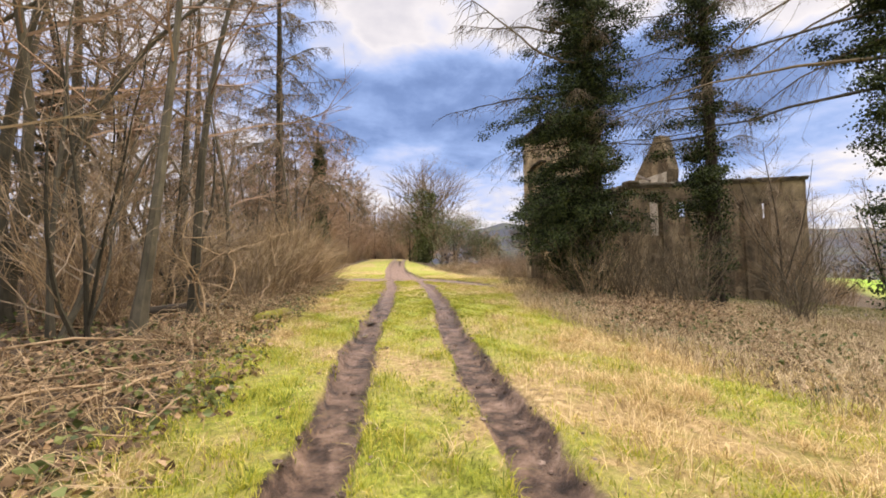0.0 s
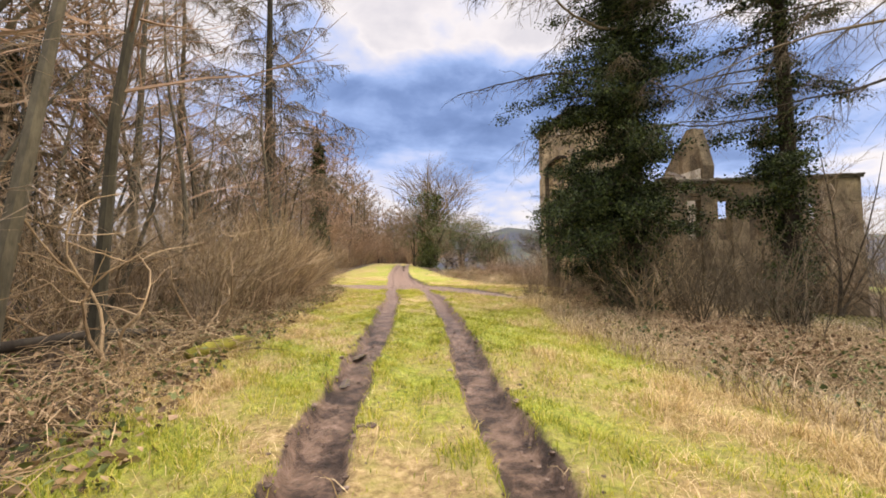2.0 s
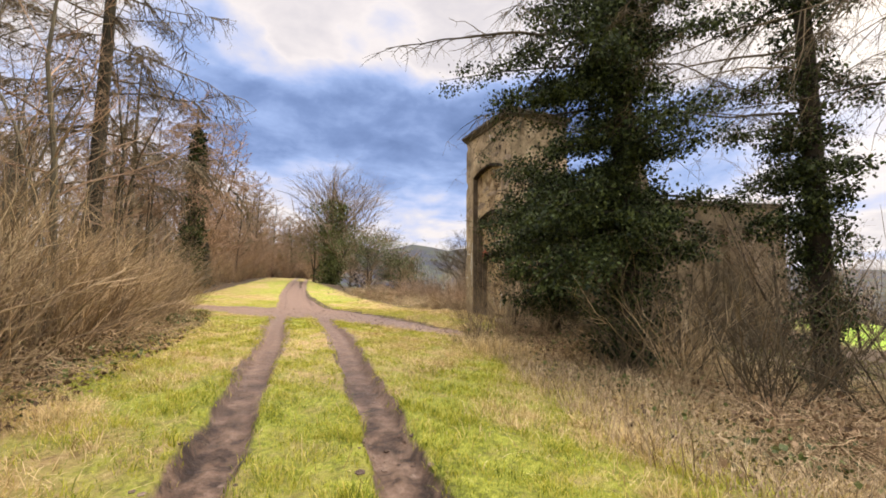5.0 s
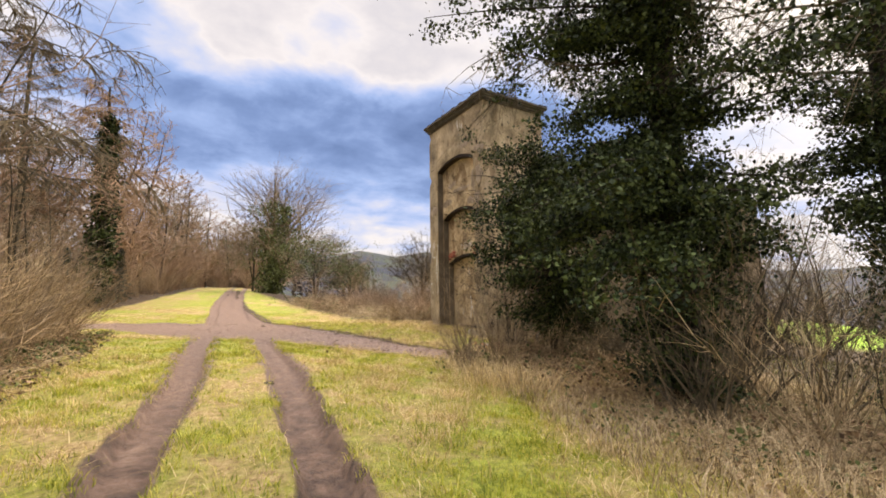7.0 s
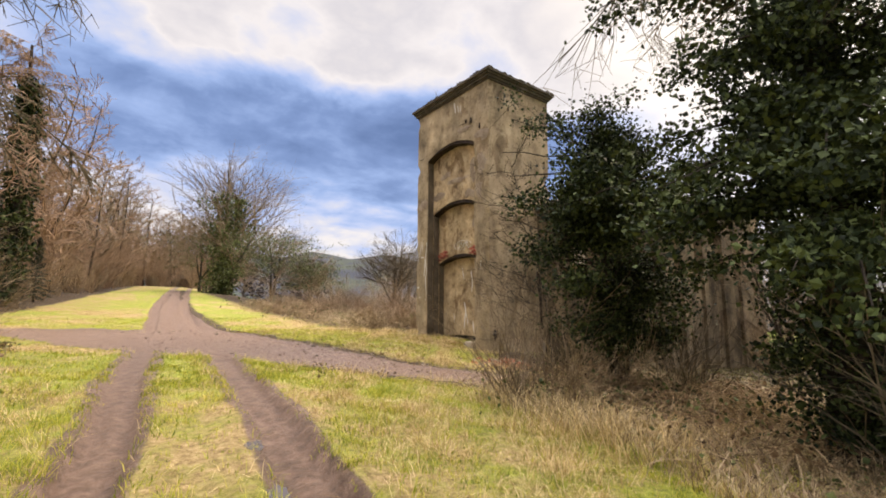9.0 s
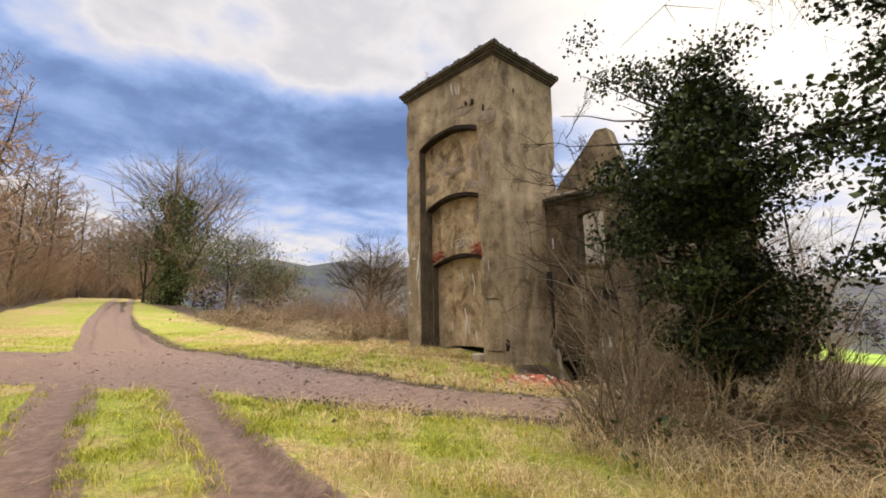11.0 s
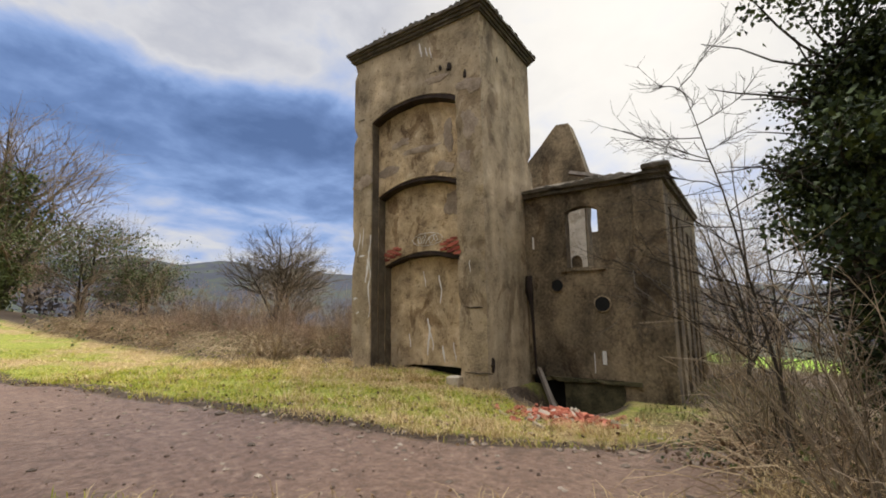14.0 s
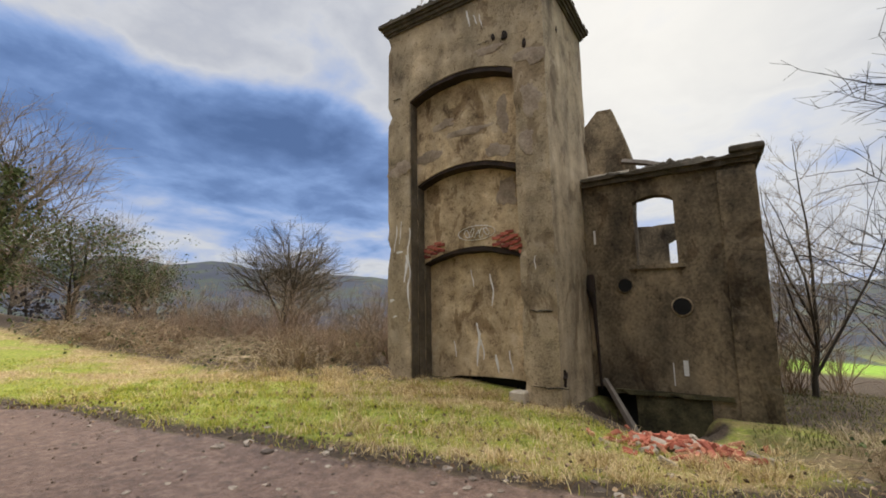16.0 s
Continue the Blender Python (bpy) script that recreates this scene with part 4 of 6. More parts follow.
def leaf_geo(rng, centres, per, radius, size, flat=0.0, thick=0.8):
    """Kite-shaped leaves scattered in clumps; each leaf folded along its rib."""
    nr = np.random.default_rng(rng.randrange(1 << 30))
    c = np.repeat(np.array([tuple(p) for p in centres], float), per, 0)
    n = len(c)
    c += nr.normal(0, 1, (n, 3)) * (np.array([1, 1, thick]) * radius)
    d = nr.normal(0, 1, (n, 3)) * np.array([1, 1, 1 - flat])
    d[:, 2] -= 0.35
    d /= np.linalg.norm(d, axis=1, keepdims=True) + 1e-9
    s = np.cross(d, nr.normal(0, 1, (n, 3)))
    s /= np.linalg.norm(s, axis=1, keepdims=True) + 1e-9
    k = np.cross(d, s)
    ln = nr.uniform(size * 0.6, size * 1.35, (n, 1))
    wd = ln * nr.uniform(0.32, 0.5, (n, 1))
    fold = ln * nr.uniform(0.02, 0.16, (n, 1))
    v = np.stack([c, c + d * ln * 0.45 + s * wd + k * fold, c + d * ln, c + d * ln * 0.45 - s * wd + k * fold], 1).reshape(-1, 3)
    g = Geo()
    g.v = v.tolist()
    g.f = [(4 * i, 4 * i + 1, 4 * i + 2, 4 * i + 3) for i in range(n)]
    return g


def needle_geo(rng, lines, per, length, droop=0.5):
    """Sprays of short strips along twigs."""
    g = Geo()
    for a, b in lines:
        a, b = Vector(a), Vector(b)
        for _ in range(per):
            p = a.lerp(b, rng.random())
            d = Vector((rng.gauss(0, 1), rng.gauss(0, 1), rng.gauss(-droop, 0.6))).normalized() * length * rng.uniform(0.6, 1.4)
            s = d.cross(Vector((rng.random(), rng.random(), 1))).normalized() * length * 0.16
            g.quad(tuple(p - s * 0.5), tuple(p + d * 0.5 + s), tuple(p + d), tuple(p + d * 0.5 - s))
    return g


def bare_tree(rng, h, r, crown_at=0.35, limbs=14, spread=0.35, twig=5, lean=0.0, fork=0, upright=0.5, thick=1.0):
    """Trunk and leafless crown of a winter tree."""
    trunk, crown = Geo(), Geo()
    tp = wander(rng, (0, 0, -0.25), (lean, rng.uniform(-0.05, 0.05), 1), h, 10, 0.045, 0.02)
    tr = taper(r, r * 0.12, 10, 0.8)
    tr[0] *= 1.35
    trunk.tube(tp, tr, 7)
    stems = [(tp, tr)]
    for _ in range(fork):
        i = rng.randint(0, 3)
        a = rng.uniform(0, 6.28)
        q = wander(rng, tp[i], (math.cos(a) * 0.5, math.sin(a) * 0.5, 1), h * rng.uniform(0.55, 0.85), 8, 0.07, 0.03)
        qr = taper(tr[i] * 0.7, 0.008, 8)
        trunk.tube(q, qr, 6)
        stems.append((q, qr))
    for pts, rad in stems:
        n = len(pts) - 1
        for k in range(limbs if pts is tp else limbs // 2):
            f = crown_at + (0.98 - crown_at) * (k + rng.random()) / limbs
            if f >= 0.985:
                continue
            i = int(f * n)
            p = Vector(pts[i]).lerp(Vector(pts[i + 1]), f * n - i)
            a = k * 2.4 + rng.uniform(-0.5, 0.5)
            ln = h * spread * (1.05 - 0.7 * f) * rng.uniform(0.7, 1.25)
            rr = max(0.008, rad[i] * 0.42)
            b = wander(rng, p, (math.cos(a), math.sin(a), upright + rng.uniform(-0.2, 0.3)), ln, 5, 0.13, 0.05)
            crown.tube(b, taper(rr, 0.005, 5), 3, False)
            for _ in range(twig):
                j = rng.randint(1, 4)
                q = Vector(b[j]).lerp(Vector(b[j + 1]), rng.random())
                d = (Vector(b[j + 1]) - Vector(b[j])).normalized() + Vector((rng.gauss(0, 0.55), rng.gauss(0, 0.55), rng.gauss(0.15, 0.45)))
                c = wander(rng, q, d, ln * rng.uniform(0.25, 0.5), 2, 0.18)
                crown.tube(c, taper(max(0.005, rr * 0.35) * thick, 0.0025 * thick, 2), 3, False)
                for _ in range(2):
                    e = wander(rng, c[1].lerp(c[2], rng.random()), Vector(d) + Vector((rng.gauss(0, 0.7), rng.gauss(0, 0.7), rng.gauss(0, 0.6))), ln * rng.uniform(0.1, 0.24), 1, 0.2)
                    crown.tube(e, (0.0035 * thick, 0.002 * thick), 3, False)
    return trunk, crown


def larch_branches(rng, geo, z0, z1, count, length, droop, bias=None, twigs=12, thick=1.0):
    """Long bare swooping branches hung with fine pendent twigs. Returns lines for foliage."""
    lines = []
    for k in range(count):
        z = z0 + (z1 - z0) * (k + rng.random()) / count
        a = k * 2.399 + rng.uniform(-0.4, 0.4)
        ln = length * (1.15 - 0.75 * (z - z0) / max(0.1, z1 - z0)) * rng.uniform(0.65, 1.2)
        if bias is not None:
            ln *= 0.75 + 0.65 * max(0, math.cos(a - bias))
        b = wander(rng, (0.05 * math.cos(a), 0.05 * math.sin(a), z), (math.cos(a), math.sin(a), rng.uniform(-0.05, 0.25)), ln, 7, 0.15, droop)
        geo.tube(b, taper(0.010 + 0.0055 * ln, 0.004, 7), 4, False)
        for _ in range(twigs):
            j = rng.randint(1, 6)
            q = Vector(b[j]).lerp(Vector(b[j + 1]), rng.random())
            along = (Vector(b[j + 1]) - Vector(b[j])).normalized()
            side = along.cross(Vector((0, 0, 1))) * rng.choice((-1, 1))
            c = wander(rng, q, along * 0.5 + side * rng.uniform(0.2, 0.8) + Vector((0, 0, -0.35)), ln * rng.uniform(0.12, 0.3), 2, 0.2, -0.1)
            geo.tube(c, [w * thick for w in (0.008, 0.005, 0.002)], 3, False)
            lines.append((c[0], c[-1]))
            for _ in range(3):
                e = wander(rng, c[rng.randint(1, 2)], Vector((rng.gauss(0, 0.6), rng.gauss(0, 0.6), -0.8)), rng.uniform(0.12, 0.5), 1, 0.3)
                geo.tube(e, [w * thick for w in (0.004, 0.002)], 3, False)
    return lines


def shrub_geo(rng, stems, h, spread, r=0.016, twig=5, arch=-0.04):
    g, tw = Geo(), Geo()
    for k in range(stems):
        a = rng.uniform(0, 6.28)
        t = rng.uniform(0.1, spread)
        b = wander(rng, (rng.gauss(0, 0.16), rng.gauss(0, 0.16), -0.05), (math.cos(a) * t, math.sin(a) * t, 1), h * rng.uniform(0.55, 1.1), 5, 0.13, arch)
        rr = r * rng.uniform(0.5, 1.3)
        g.tube(b, taper(rr, 0.003, 5), 3, False)
        for _ in range(twig):
            j = rng.randint(1, 4)
            q = Vector(b[j]).lerp(Vector(b[j + 1]), rng.random())
            d = Vector(b[j + 1]) - Vector(b[j])
            c = wander(rng, q, d.normalized() + Vector((rng.gauss(0, 0.6), rng.gauss(0, 0.6), rng.gauss(0.1, 0.4))), h * rng.uniform(0.12, 0.38), 2, 0.2)
            tw.tube(c, taper(rr * 0.4, 0.002, 2), 3, False)
            if rng.random() < 0.6:
                e = wander(rng, c[1], d.normalized() + Vector((rng.gauss(0, 0.9), rng.gauss(0, 0.9), rng.gauss(0, 0.5))), h * rng.uniform(0.06, 0.18), 1, 0.2)
                tw.tube(e, (0.003, 0.0015), 3, False)
    return g, tw


def bramble_geo(rng, stems, h, reach):
    g = Geo()
    for k in range(stems):
        a = rng.uniform(0, 6.28)
        up = rng.uniform(0.5, 1.4)
        s = (rng.gauss(0, reach * 0.35), rng.gauss(0, reach * 0.35), -0.04)
        n = 5
        ln = reach * rng.uniform(0.7, 1.5)
        pts = []
        for i in range(n + 1):
            f = i / n
            pts.append((s[0] + math.cos(a) * ln * f + rng.gauss(0, 0.025), s[1] + math.sin(a) * ln * f + rng.gauss(0, 0.025), max(-0.02, h * up * 4 * f * (1 - f * rng.uniform(0.75, 1.0)) * 0.6 + rng.gauss(0, 0.02))))
        g.tube(pts, taper(0.006, 0.0025, n), 3, False)
    return g


def plant(name, label, category, loc, parts, group="", turn=0.0, scale=1.0):
    """A plant at loc on the ground: an empty at its foot with its parts."""
    t = thing(name, label, category, loc, group)
    for pn, data, mat, lab in parts:
        o = part(pn, data, mat, t, lab)
        if pn in ("foliage", "ivy", "lichen"):
            o["kind"] = "stuff"
    t.matrix_basis = pose(loc[0], loc[1], loc[2], 0, 0, turn) @ Matrix.Scale(scale, 4)
    return t


def place(x, y, turn=0.0, scale=1.0, tilt=(0, 0), dz=0.0):
    return pose(x, y, gz(x, y) + dz, tilt[0], tilt[1], turn) @ Matrix.Scale(scale, 4)


R = random.Random(11)

# two ivy-clad larches and a third beside the field
IVY_LABEL = "dark ivy-clad larch with bare drooping upper branches"


def ivy_larch(seed, x, y, h, radius, low, leaves, length, bias, thin=False):
    rng = random.Random(seed)
    trunk, branches = Geo(), Geo()
    tp = wander(rng, (0, 0, -0.4), (0.01, 0.0, 1), h, 12, 0.012)
    tr = taper(0.30 if not thin else 0.24, 0.06, 12)
    tr[0] *= 1.35
    trunk.tube(tp, tr, 10)
    larch_branches(rng, branches, 5.4, h * 0.95, 42, length, -0.04, bias, 30, 1.0)
    if not thin:
        # long low limbs reaching over the track, hung with twigs
        for z, ln, a in ((7.4, 5.4, 2.85), (8.6, 6.0, 3.05), (9.6, 5.2, 2.5)):
            limb = wander(rng, (0, 0, z), (math.cos(a), math.sin(a), 0.05), ln, 12, 0.10, -0.015)
            branches.tube(limb, taper(0.05, 0.008, 12), 5, False)
            for _ in range(34):
                j = rng.randint(3, 11)
                q = Vector(limb[j]).lerp(Vector(limb[j + 1]), rng.random())
                c = wander(rng, q, (rng.gauss(math.cos(a) * 0.6, 0.5), rng.gauss(math.sin(a) * 0.6, 0.5), -0.25), rng.uniform(0.4, 1.2), 5, 0.22, -0.06)
                branches.tube(c, taper(0.013, 0.004, 5), 3, False)
                for _ in range(3):
                    e = wander(rng, c[rng.randint(1, 4)], (rng.gauss(0, 0.7), rng.gauss(0, 0.7), -0.6), rng.uniform(0.15, 0.45), 3, 0.25)
                    branches.tube(e, taper(0.006, 0.003, 3), 3, False)
    centres, sprays = [], []
    for _ in range(leaves // 480):
        f = rng.random() ** 0.8
        z = low + (h * 0.97 - low) * f
        a = rng.uniform(0, 6.28)
        lump = 0.72 + 0.85 * noise.noise(Vector((math.cos(a) * 1.3 + seed, math.sin(a) * 1.3, z * 0.55)))
        wide = np.interp(z, [0.5, 2, 4.0, 8, 12, 18], [0.25, 0.72, 1.0, 0.9, 0.72, 0.5]) * radius * lump
        wide *= 1 + 0.34 * max(0.0, math.cos(a - 2.75)) * (0 if thin else 1)
        if thin:
            wide *= 0.55 + 0.6 * smooth(2.2, 4.2, z)
        wide *= rng.uniform(0.65, 1.25)
        if z > 3.5 and math.cos(a + 0.9) > 0.2 and noise.noise(Vector((math.cos(a) * 1.6, math.sin(a) * 1.6 + seed, z * 0.9))) < 0.04:
            continue
        sag = rng.uniform(0.1, 0.3)
        line = [Vector((math.cos(a) * wide * f, math.sin(a) * wide * f, z + 0.25 * f - sag * wide * f * f)) for f in (0.0, 0.35, 0.7, 1.0)]
        sprays.append(line)
        for f in np.linspace(0.18, 1.0, 8):
            w = 0.06 + 0.16 * math.sin(math.pi * f)
            centres.append((math.cos(a) * wide * f + rng.gauss(0, w), math.sin(a) * wide * f + rng.gauss(0, w), z + 0.25 * f - sag * wide * f * f + rng.gauss(-0.06, 0.07)))
    for _ in range(0 if thin else 34):
        z, a = rng.uniform(2.4, 8.5), rng.gauss(2.95, 0.5)
        wide, sag = radius * rng.uniform(0.55, 1.0), rng.uniform(0.15, 0.35)
        sprays.append([Vector((math.cos(a) * wide * f, math.sin(a) * wide * f, z - sag * wide * f * f)) for f in (0.0, 0.35, 0.7, 1.0)])
        for f in np.linspace(0.25, 1.0, 8):
            centres.append((math.cos(a) * wide * f + rng.gauss(0, 0.15), math.sin(a) * wide * f + rng.gauss(0, 0.15), z - sag * wide * f * f + rng.gauss(-0.06, 0.08)))
    for _ in range(leaves // 110):
        z = 0.3 + (h * 0.97 - 0.3) * rng.random()
        a, q = rng.uniform(0, 6.28), 0.27 * radius * math.sqrt(rng.random())
        centres.append((math.cos(a) * q, math.sin(a) * q, z))
    ivy = leaf_geo(rng, centres, 100, 0.17, 0.066, 0.0, 0.45)
    for line in sprays:
        trunk.tube(line, (0.035, 0.024, 0.014, 0.005), 4, False)
    return plant("ivy_clad_larch", IVY_LABEL, "tree", (x, y, gz(x, y)), [("trunk", trunk, M_BARK, ""), ("crown", branches, M_DARKTWIG, "bare drooping larch twigs"), ("ivy", ivy, M_IVY, "thick glossy dark ivy")], "ivy-clad larches")


ivy_larch(21, 8.6, 15.35, 17.0, 2.85, 2.4, 72000, 3.0, 2.6)
ivy_larch(22, 11.75, 13.45, 17.0, 1.75, 2.2, 27000, 2.8, 2.0, True)
ivy_larch(23, 12.3, 8.9, 16.0, 1.6, 2.0, 16000, 4.0, 2.6, True)

# evergreen holly in front of the ruin
rng = random.Random(31)
trunk, crown, cs = Geo(), Geo(), []
for k in range(5):
    a = k * 1.3
    q = wander(rng, (0.1 * math.cos(a), 0.1 * math.sin(a), -0.2), (0.04 * math.cos(a), 0.04 * math.sin(a), 1), 6.3 * rng.uniform(0.78, 1), 8, 0.03)
    trunk.tube(q[:6], taper(0.06, 0.02, 5), 7)
    for _ in range(26):
        j = rng.randint(1, 7)
        w = rng.uniform(0, 6.28)
        if q[j].z < 1.3 and (math.sin(w) > 0.1 or q[j].z < 0.8):
            continue
        b = wander(rng, q[j], (math.cos(w), math.sin(w), 0.25), rng.uniform(0.5, 1.4) * (0.75 if math.sin(w) > 0.3 and q[j].z > 2.5 else 1), 4, 0.12)
        crown.tube(b, taper(0.02, 0.005, 4), 4, False)
        for m in (1, 2, 3, 4):
            cs += [tuple(Vector(b[m]) + Vector((rng.gauss(0, 0.14), rng.gauss(0, 0.14), rng.gauss(0, 0.14)))) for _ in range(2)]
for _ in range(26):
    z, w = rng.uniform(2.3, 5.2), rng.uniform(2.2, 3.3)
    b = wander(rng, (0, 0, z - 0.4), (math.cos(w), math.sin(w), 0.2), rng.uniform(1.2, 2.2), 5, 0.12)
    crown.tube(b, taper(0.024, 0.005, 5), 4, False)
    for m in (2, 3, 4, 5):
        cs += [tuple(Vector(b[m]) + Vector((rng.gauss(0, 0.16), rng.gauss(0, 0.16), rng.gauss(0, 0.12)))) for _ in range(3)]
cs = [c for c in cs if c[1] < 0.8 and not (c[1] > 0.2 and c[0] > -1.2 and c[2] < 2.6)]
cs = [c for c in cs if noise.noise(Vector(c) * 0.95 + Vector((3, 1, 7))) > -0.06 - 0.06 * max(0, 3 - c[2])]
leaves = leaf_geo(rng, cs, 92, 0.17, 0.060, 0.0, 0.55)
plant("holly_tree", "dark bushy evergreen holly before the ruined building", "tree", (9.3, 18.75, gz(9.3, 18.75)), [("trunk", trunk, M_BARK, ""), ("crown", crown, M_BARK, ""), ("foliage", leaves, M_IVY, "glossy dark green leaves")])

rng = random.Random(33)
t, c = bare_tree(rng, 5.0, 0.028, 0.3, 24, 0.40, 12, 0.0, 1, 0.25, 0.8)
plant("bare_thorn", "thin bare thorn with fine twigs beside the holly", "tree", (8.7, 19.8, gz(8.7, 19.8)), [("trunk", t, M_BARK, ""), ("crown", c, M_BARK, "fine dark bare twigs")])

# tall bare larch and ivy column on the west side
rng = random.Random(41)
trunk, branches = Geo(), Geo()
trunk.tube(wander(rng, (0, 0, -0.4), (0, 0, 1), 22, 14, 0.008), taper(0.27, 0.05, 14), 9)
larch_branches(rng, branches, 4.2, 21.5, 74, 4.4, -0.03, None, 32, 2.4)
larch = plant("bare_larch", "tall bare larch with drooping twiggy branches", "tree", (-3.55, 26.0, gz(-3.55, 26.0)), [("trunk", trunk, M_GREYBARK, ""), ("crown", branches, M_DARKTWIG, "")], "bare larches")
for x, y, s, a in [(-9.0, 30.0, 0.9, 80), (-11.0, 22.0, 0.95, 200), (-6.5, 44.5, 0.8, 300)]:
    copy_thing(larch, place(x, y, a, s))

rng = random.Random(43)
trunk, branches = Geo(), Geo()
tp = wander(rng, (0, 0, -0.4), (0, 0, 1), 15, 10, 0.03)
trunk.tube(tp, taper(0.3, 0.06, 10), 8)
larch_branches(rng, branches, 5.5, 14.8, 76, 4.6, 0.0, None, 20, 3.2)
cs = []
for _ in range(330):
    z = rng.uniform(0.5, 12.5)
    a, q = rng.uniform(0, 6.28), (1.0 - 0.055 * z) * math.sqrt(rng.random())
    i = min(9, int(z / 1.5))
    cs.append((tp[i][0] + q * math.cos(a), tp[i][1] + q * math.sin(a), z))
plant("ivy_column_tree", "bare tree with a thick green column of ivy", "tree", (-3.2, 46.5, gz(-3.2, 46.5)), [("trunk", trunk, M_BARK, ""), ("crown", branches, M_REDTWIG, "russet bare twigs"), ("ivy", leaf_geo(rng, cs, 26, 0.2, 0.2), M_IVY, "green ivy")])

# bare woodland trees, five kinds, repeated along the west side and the far wood
kinds = []
for i, (h, r, at, limbs, spread, twig, fork) in enumerate([(11, 0.10, 0.30, 16, 0.28, 5, 0), (9, 0.075, 0.25, 14, 0.32, 5, 2), (13, 0.13, 0.38, 18, 0.26, 5, 0), (7.5, 0.06, 0.18, 13, 0.36, 5, 3), (12, 0.11, 0.30, 16, 0.33, 6, 1)]):
    rng = random.Random(50 + i)
    t, c = bare_tree(rng, h, r, at, limbs, spread, twig, rng.uniform(-0.08, 0.08), fork)
    kinds.append((t.mesh("trunk", M_GREYBARK), c.mesh("crown", M_TWIG if i % 2 else M_REDTWIG)))
for i in range(2):
    rng = random.Random(58 + i)
    t, c = bare_tree(rng, 14, 0.16, 0.16, 34, 0.27, 7, 0.0, 0, 0.55, 4.6)
    kinds.append((t.mesh("trunk", M_BARK), c.mesh("crown", M_REDTWIG if i else M_TWIG)))


def wood_tree(kind, x, y, turn, s, label="slender bare winter tree in the thicket", group="bare woodland trees"):
    t = thing("bare_tree", label, "tree", (0, 0, 0), group)
    part("trunk", kinds[kind][0], None, t)
    part("crown", kinds[kind][1], None, t)
    t.matrix_basis = place(x, y, turn, s, (R.uniform(-4, 4), R.uniform(-4, 4)))
    return t


taken = [(-3.55, 26.0), (-3.2, 46.5)]


def free(x, y, d):
    if all((x - a) ** 2 + (y - b) ** 2 > d * d for a, b in taken):
        taken.append((x, y))
        return True
    return False


count = 0
while count < 50:
    y = R.uniform(3, 33)
    x = float(edge_left(y)) - 0.9 - abs(R.gauss(0, 5.5))
    if x > -26 and free(x, y, 1.35):
        wood_tree(R.randrange(5), x, y, R.uniform(0, 360), R.uniform(0.7, 1.15))
        count += 1
count = 0
while count < 62:
    y = R.uniform(40, 125)
    x = float(edge_left(y)) - 1.6 - abs(R.gauss(0, 9))
    if free(x, y, 1.7):
        wood_tree(R.choice((5, 6, 6)), x, y, R.uniform(0, 360), R.uniform(0.75, 1.15), "russet bare tree in the far wood", "far wood trees")
        count += 1
for i in range(10):
    wood_tree(R.choice((5, 6)), 9 + i * 1.8 + R.uniform(-1, 1), 112 + R.uniform(-8, 8), R.uniform(0, 360), R.uniform(0.9, 1.2), "russet bare tree in the far wood", "far wood trees")

for i in range(26):
    y = R.uniform(84, 108)
    wood_tree(R.choice((5, 6, 6)), float(lerp(TRACK, y)) + R.uniform(-9, 6), y, R.uniform(0, 360), R.uniform(0.6, 1.0), "russet bare tree closing the far lane", "far wood trees")

for i in range(13):
    wood_tree(R.choice((5, 6, 2)), R.uniform(-30, -9), R.uniform(2, 48), R.uniform(0, 360), R.uniform(0.9, 1.4), "bare tree deep in the wood", "deep wood trees")

# dark young spruces among the bare trees
rng = random.Random(61)
trunk, br = Geo(), Geo()
trunk.tube([(0, 0, -0.2), (0, 0, 4), (0, 0, 9)], (0.13, 0.08, 0.015), 7)
lines = []
for k in range(80):
    z = 0.8 + 8.0 * (k / 80)
    a = k * 2.4
    ln = 2.1 * (1 - z / 9.6) * rng.uniform(0.75, 1.2)
    e = Vector((math.cos(a) * ln, math.sin(a) * ln, z - 0.25 * ln))
    br.tube([(0, 0, z), tuple(e)], (0.018, 0.005), 3, False)
    lines.append(((0, 0, z), e))
spruce = plant("spruce", "dark green young spruce among bare trees", "tree", (-11.5, 17.5, gz(-11.5, 17.5)), [("trunk", trunk, M_BARK, ""), ("crown", br, M_BARK, ""), ("foliage", needle_geo(rng, lines, 80, 0.26), M_NEEDLE, "")], "spruces")
for x, y, s in [(-13.0, 24.0, 1.1), (-9.0, 34.5, 0.8), (-16, 13, 1.2), (-2.2, 50.0, 0.45), (-3.6, 41.0, 0.4)]:
    copy_thing(spruce, place(x, y, 37 * s * 10, s))

# thicket shrubs on the west side
shrubs = []
for i, (st, h, sp, mat) in enumerate([(26, 2.4, 0.7, M_TWIG), (34, 2.0, 0.9, M_BRAMBLE), (20, 3.1, 0.5, M_PALETWIG), (30, 2.7, 0.6, M_BRAMBLE), (34, 2.6, 0.6, M_REDTWIG), (30, 2.5, 0.65, M_DARKTWIG)]):
    sg, tg = shrub_geo(random.Random(70 + i), st, h, sp, 0.014, 7)
    shrubs.append((sg.mesh("stool", mat), tg.mesh("twigwork", mat)))
SHRUB_LABELS = ["bare brown thicket shrub", "tangled bare bramble bush", "pale dead stems of a thicket shrub", "russet bare thicket shrub", "reddish bare thicket shrub", "dark bare thicket shrub"]


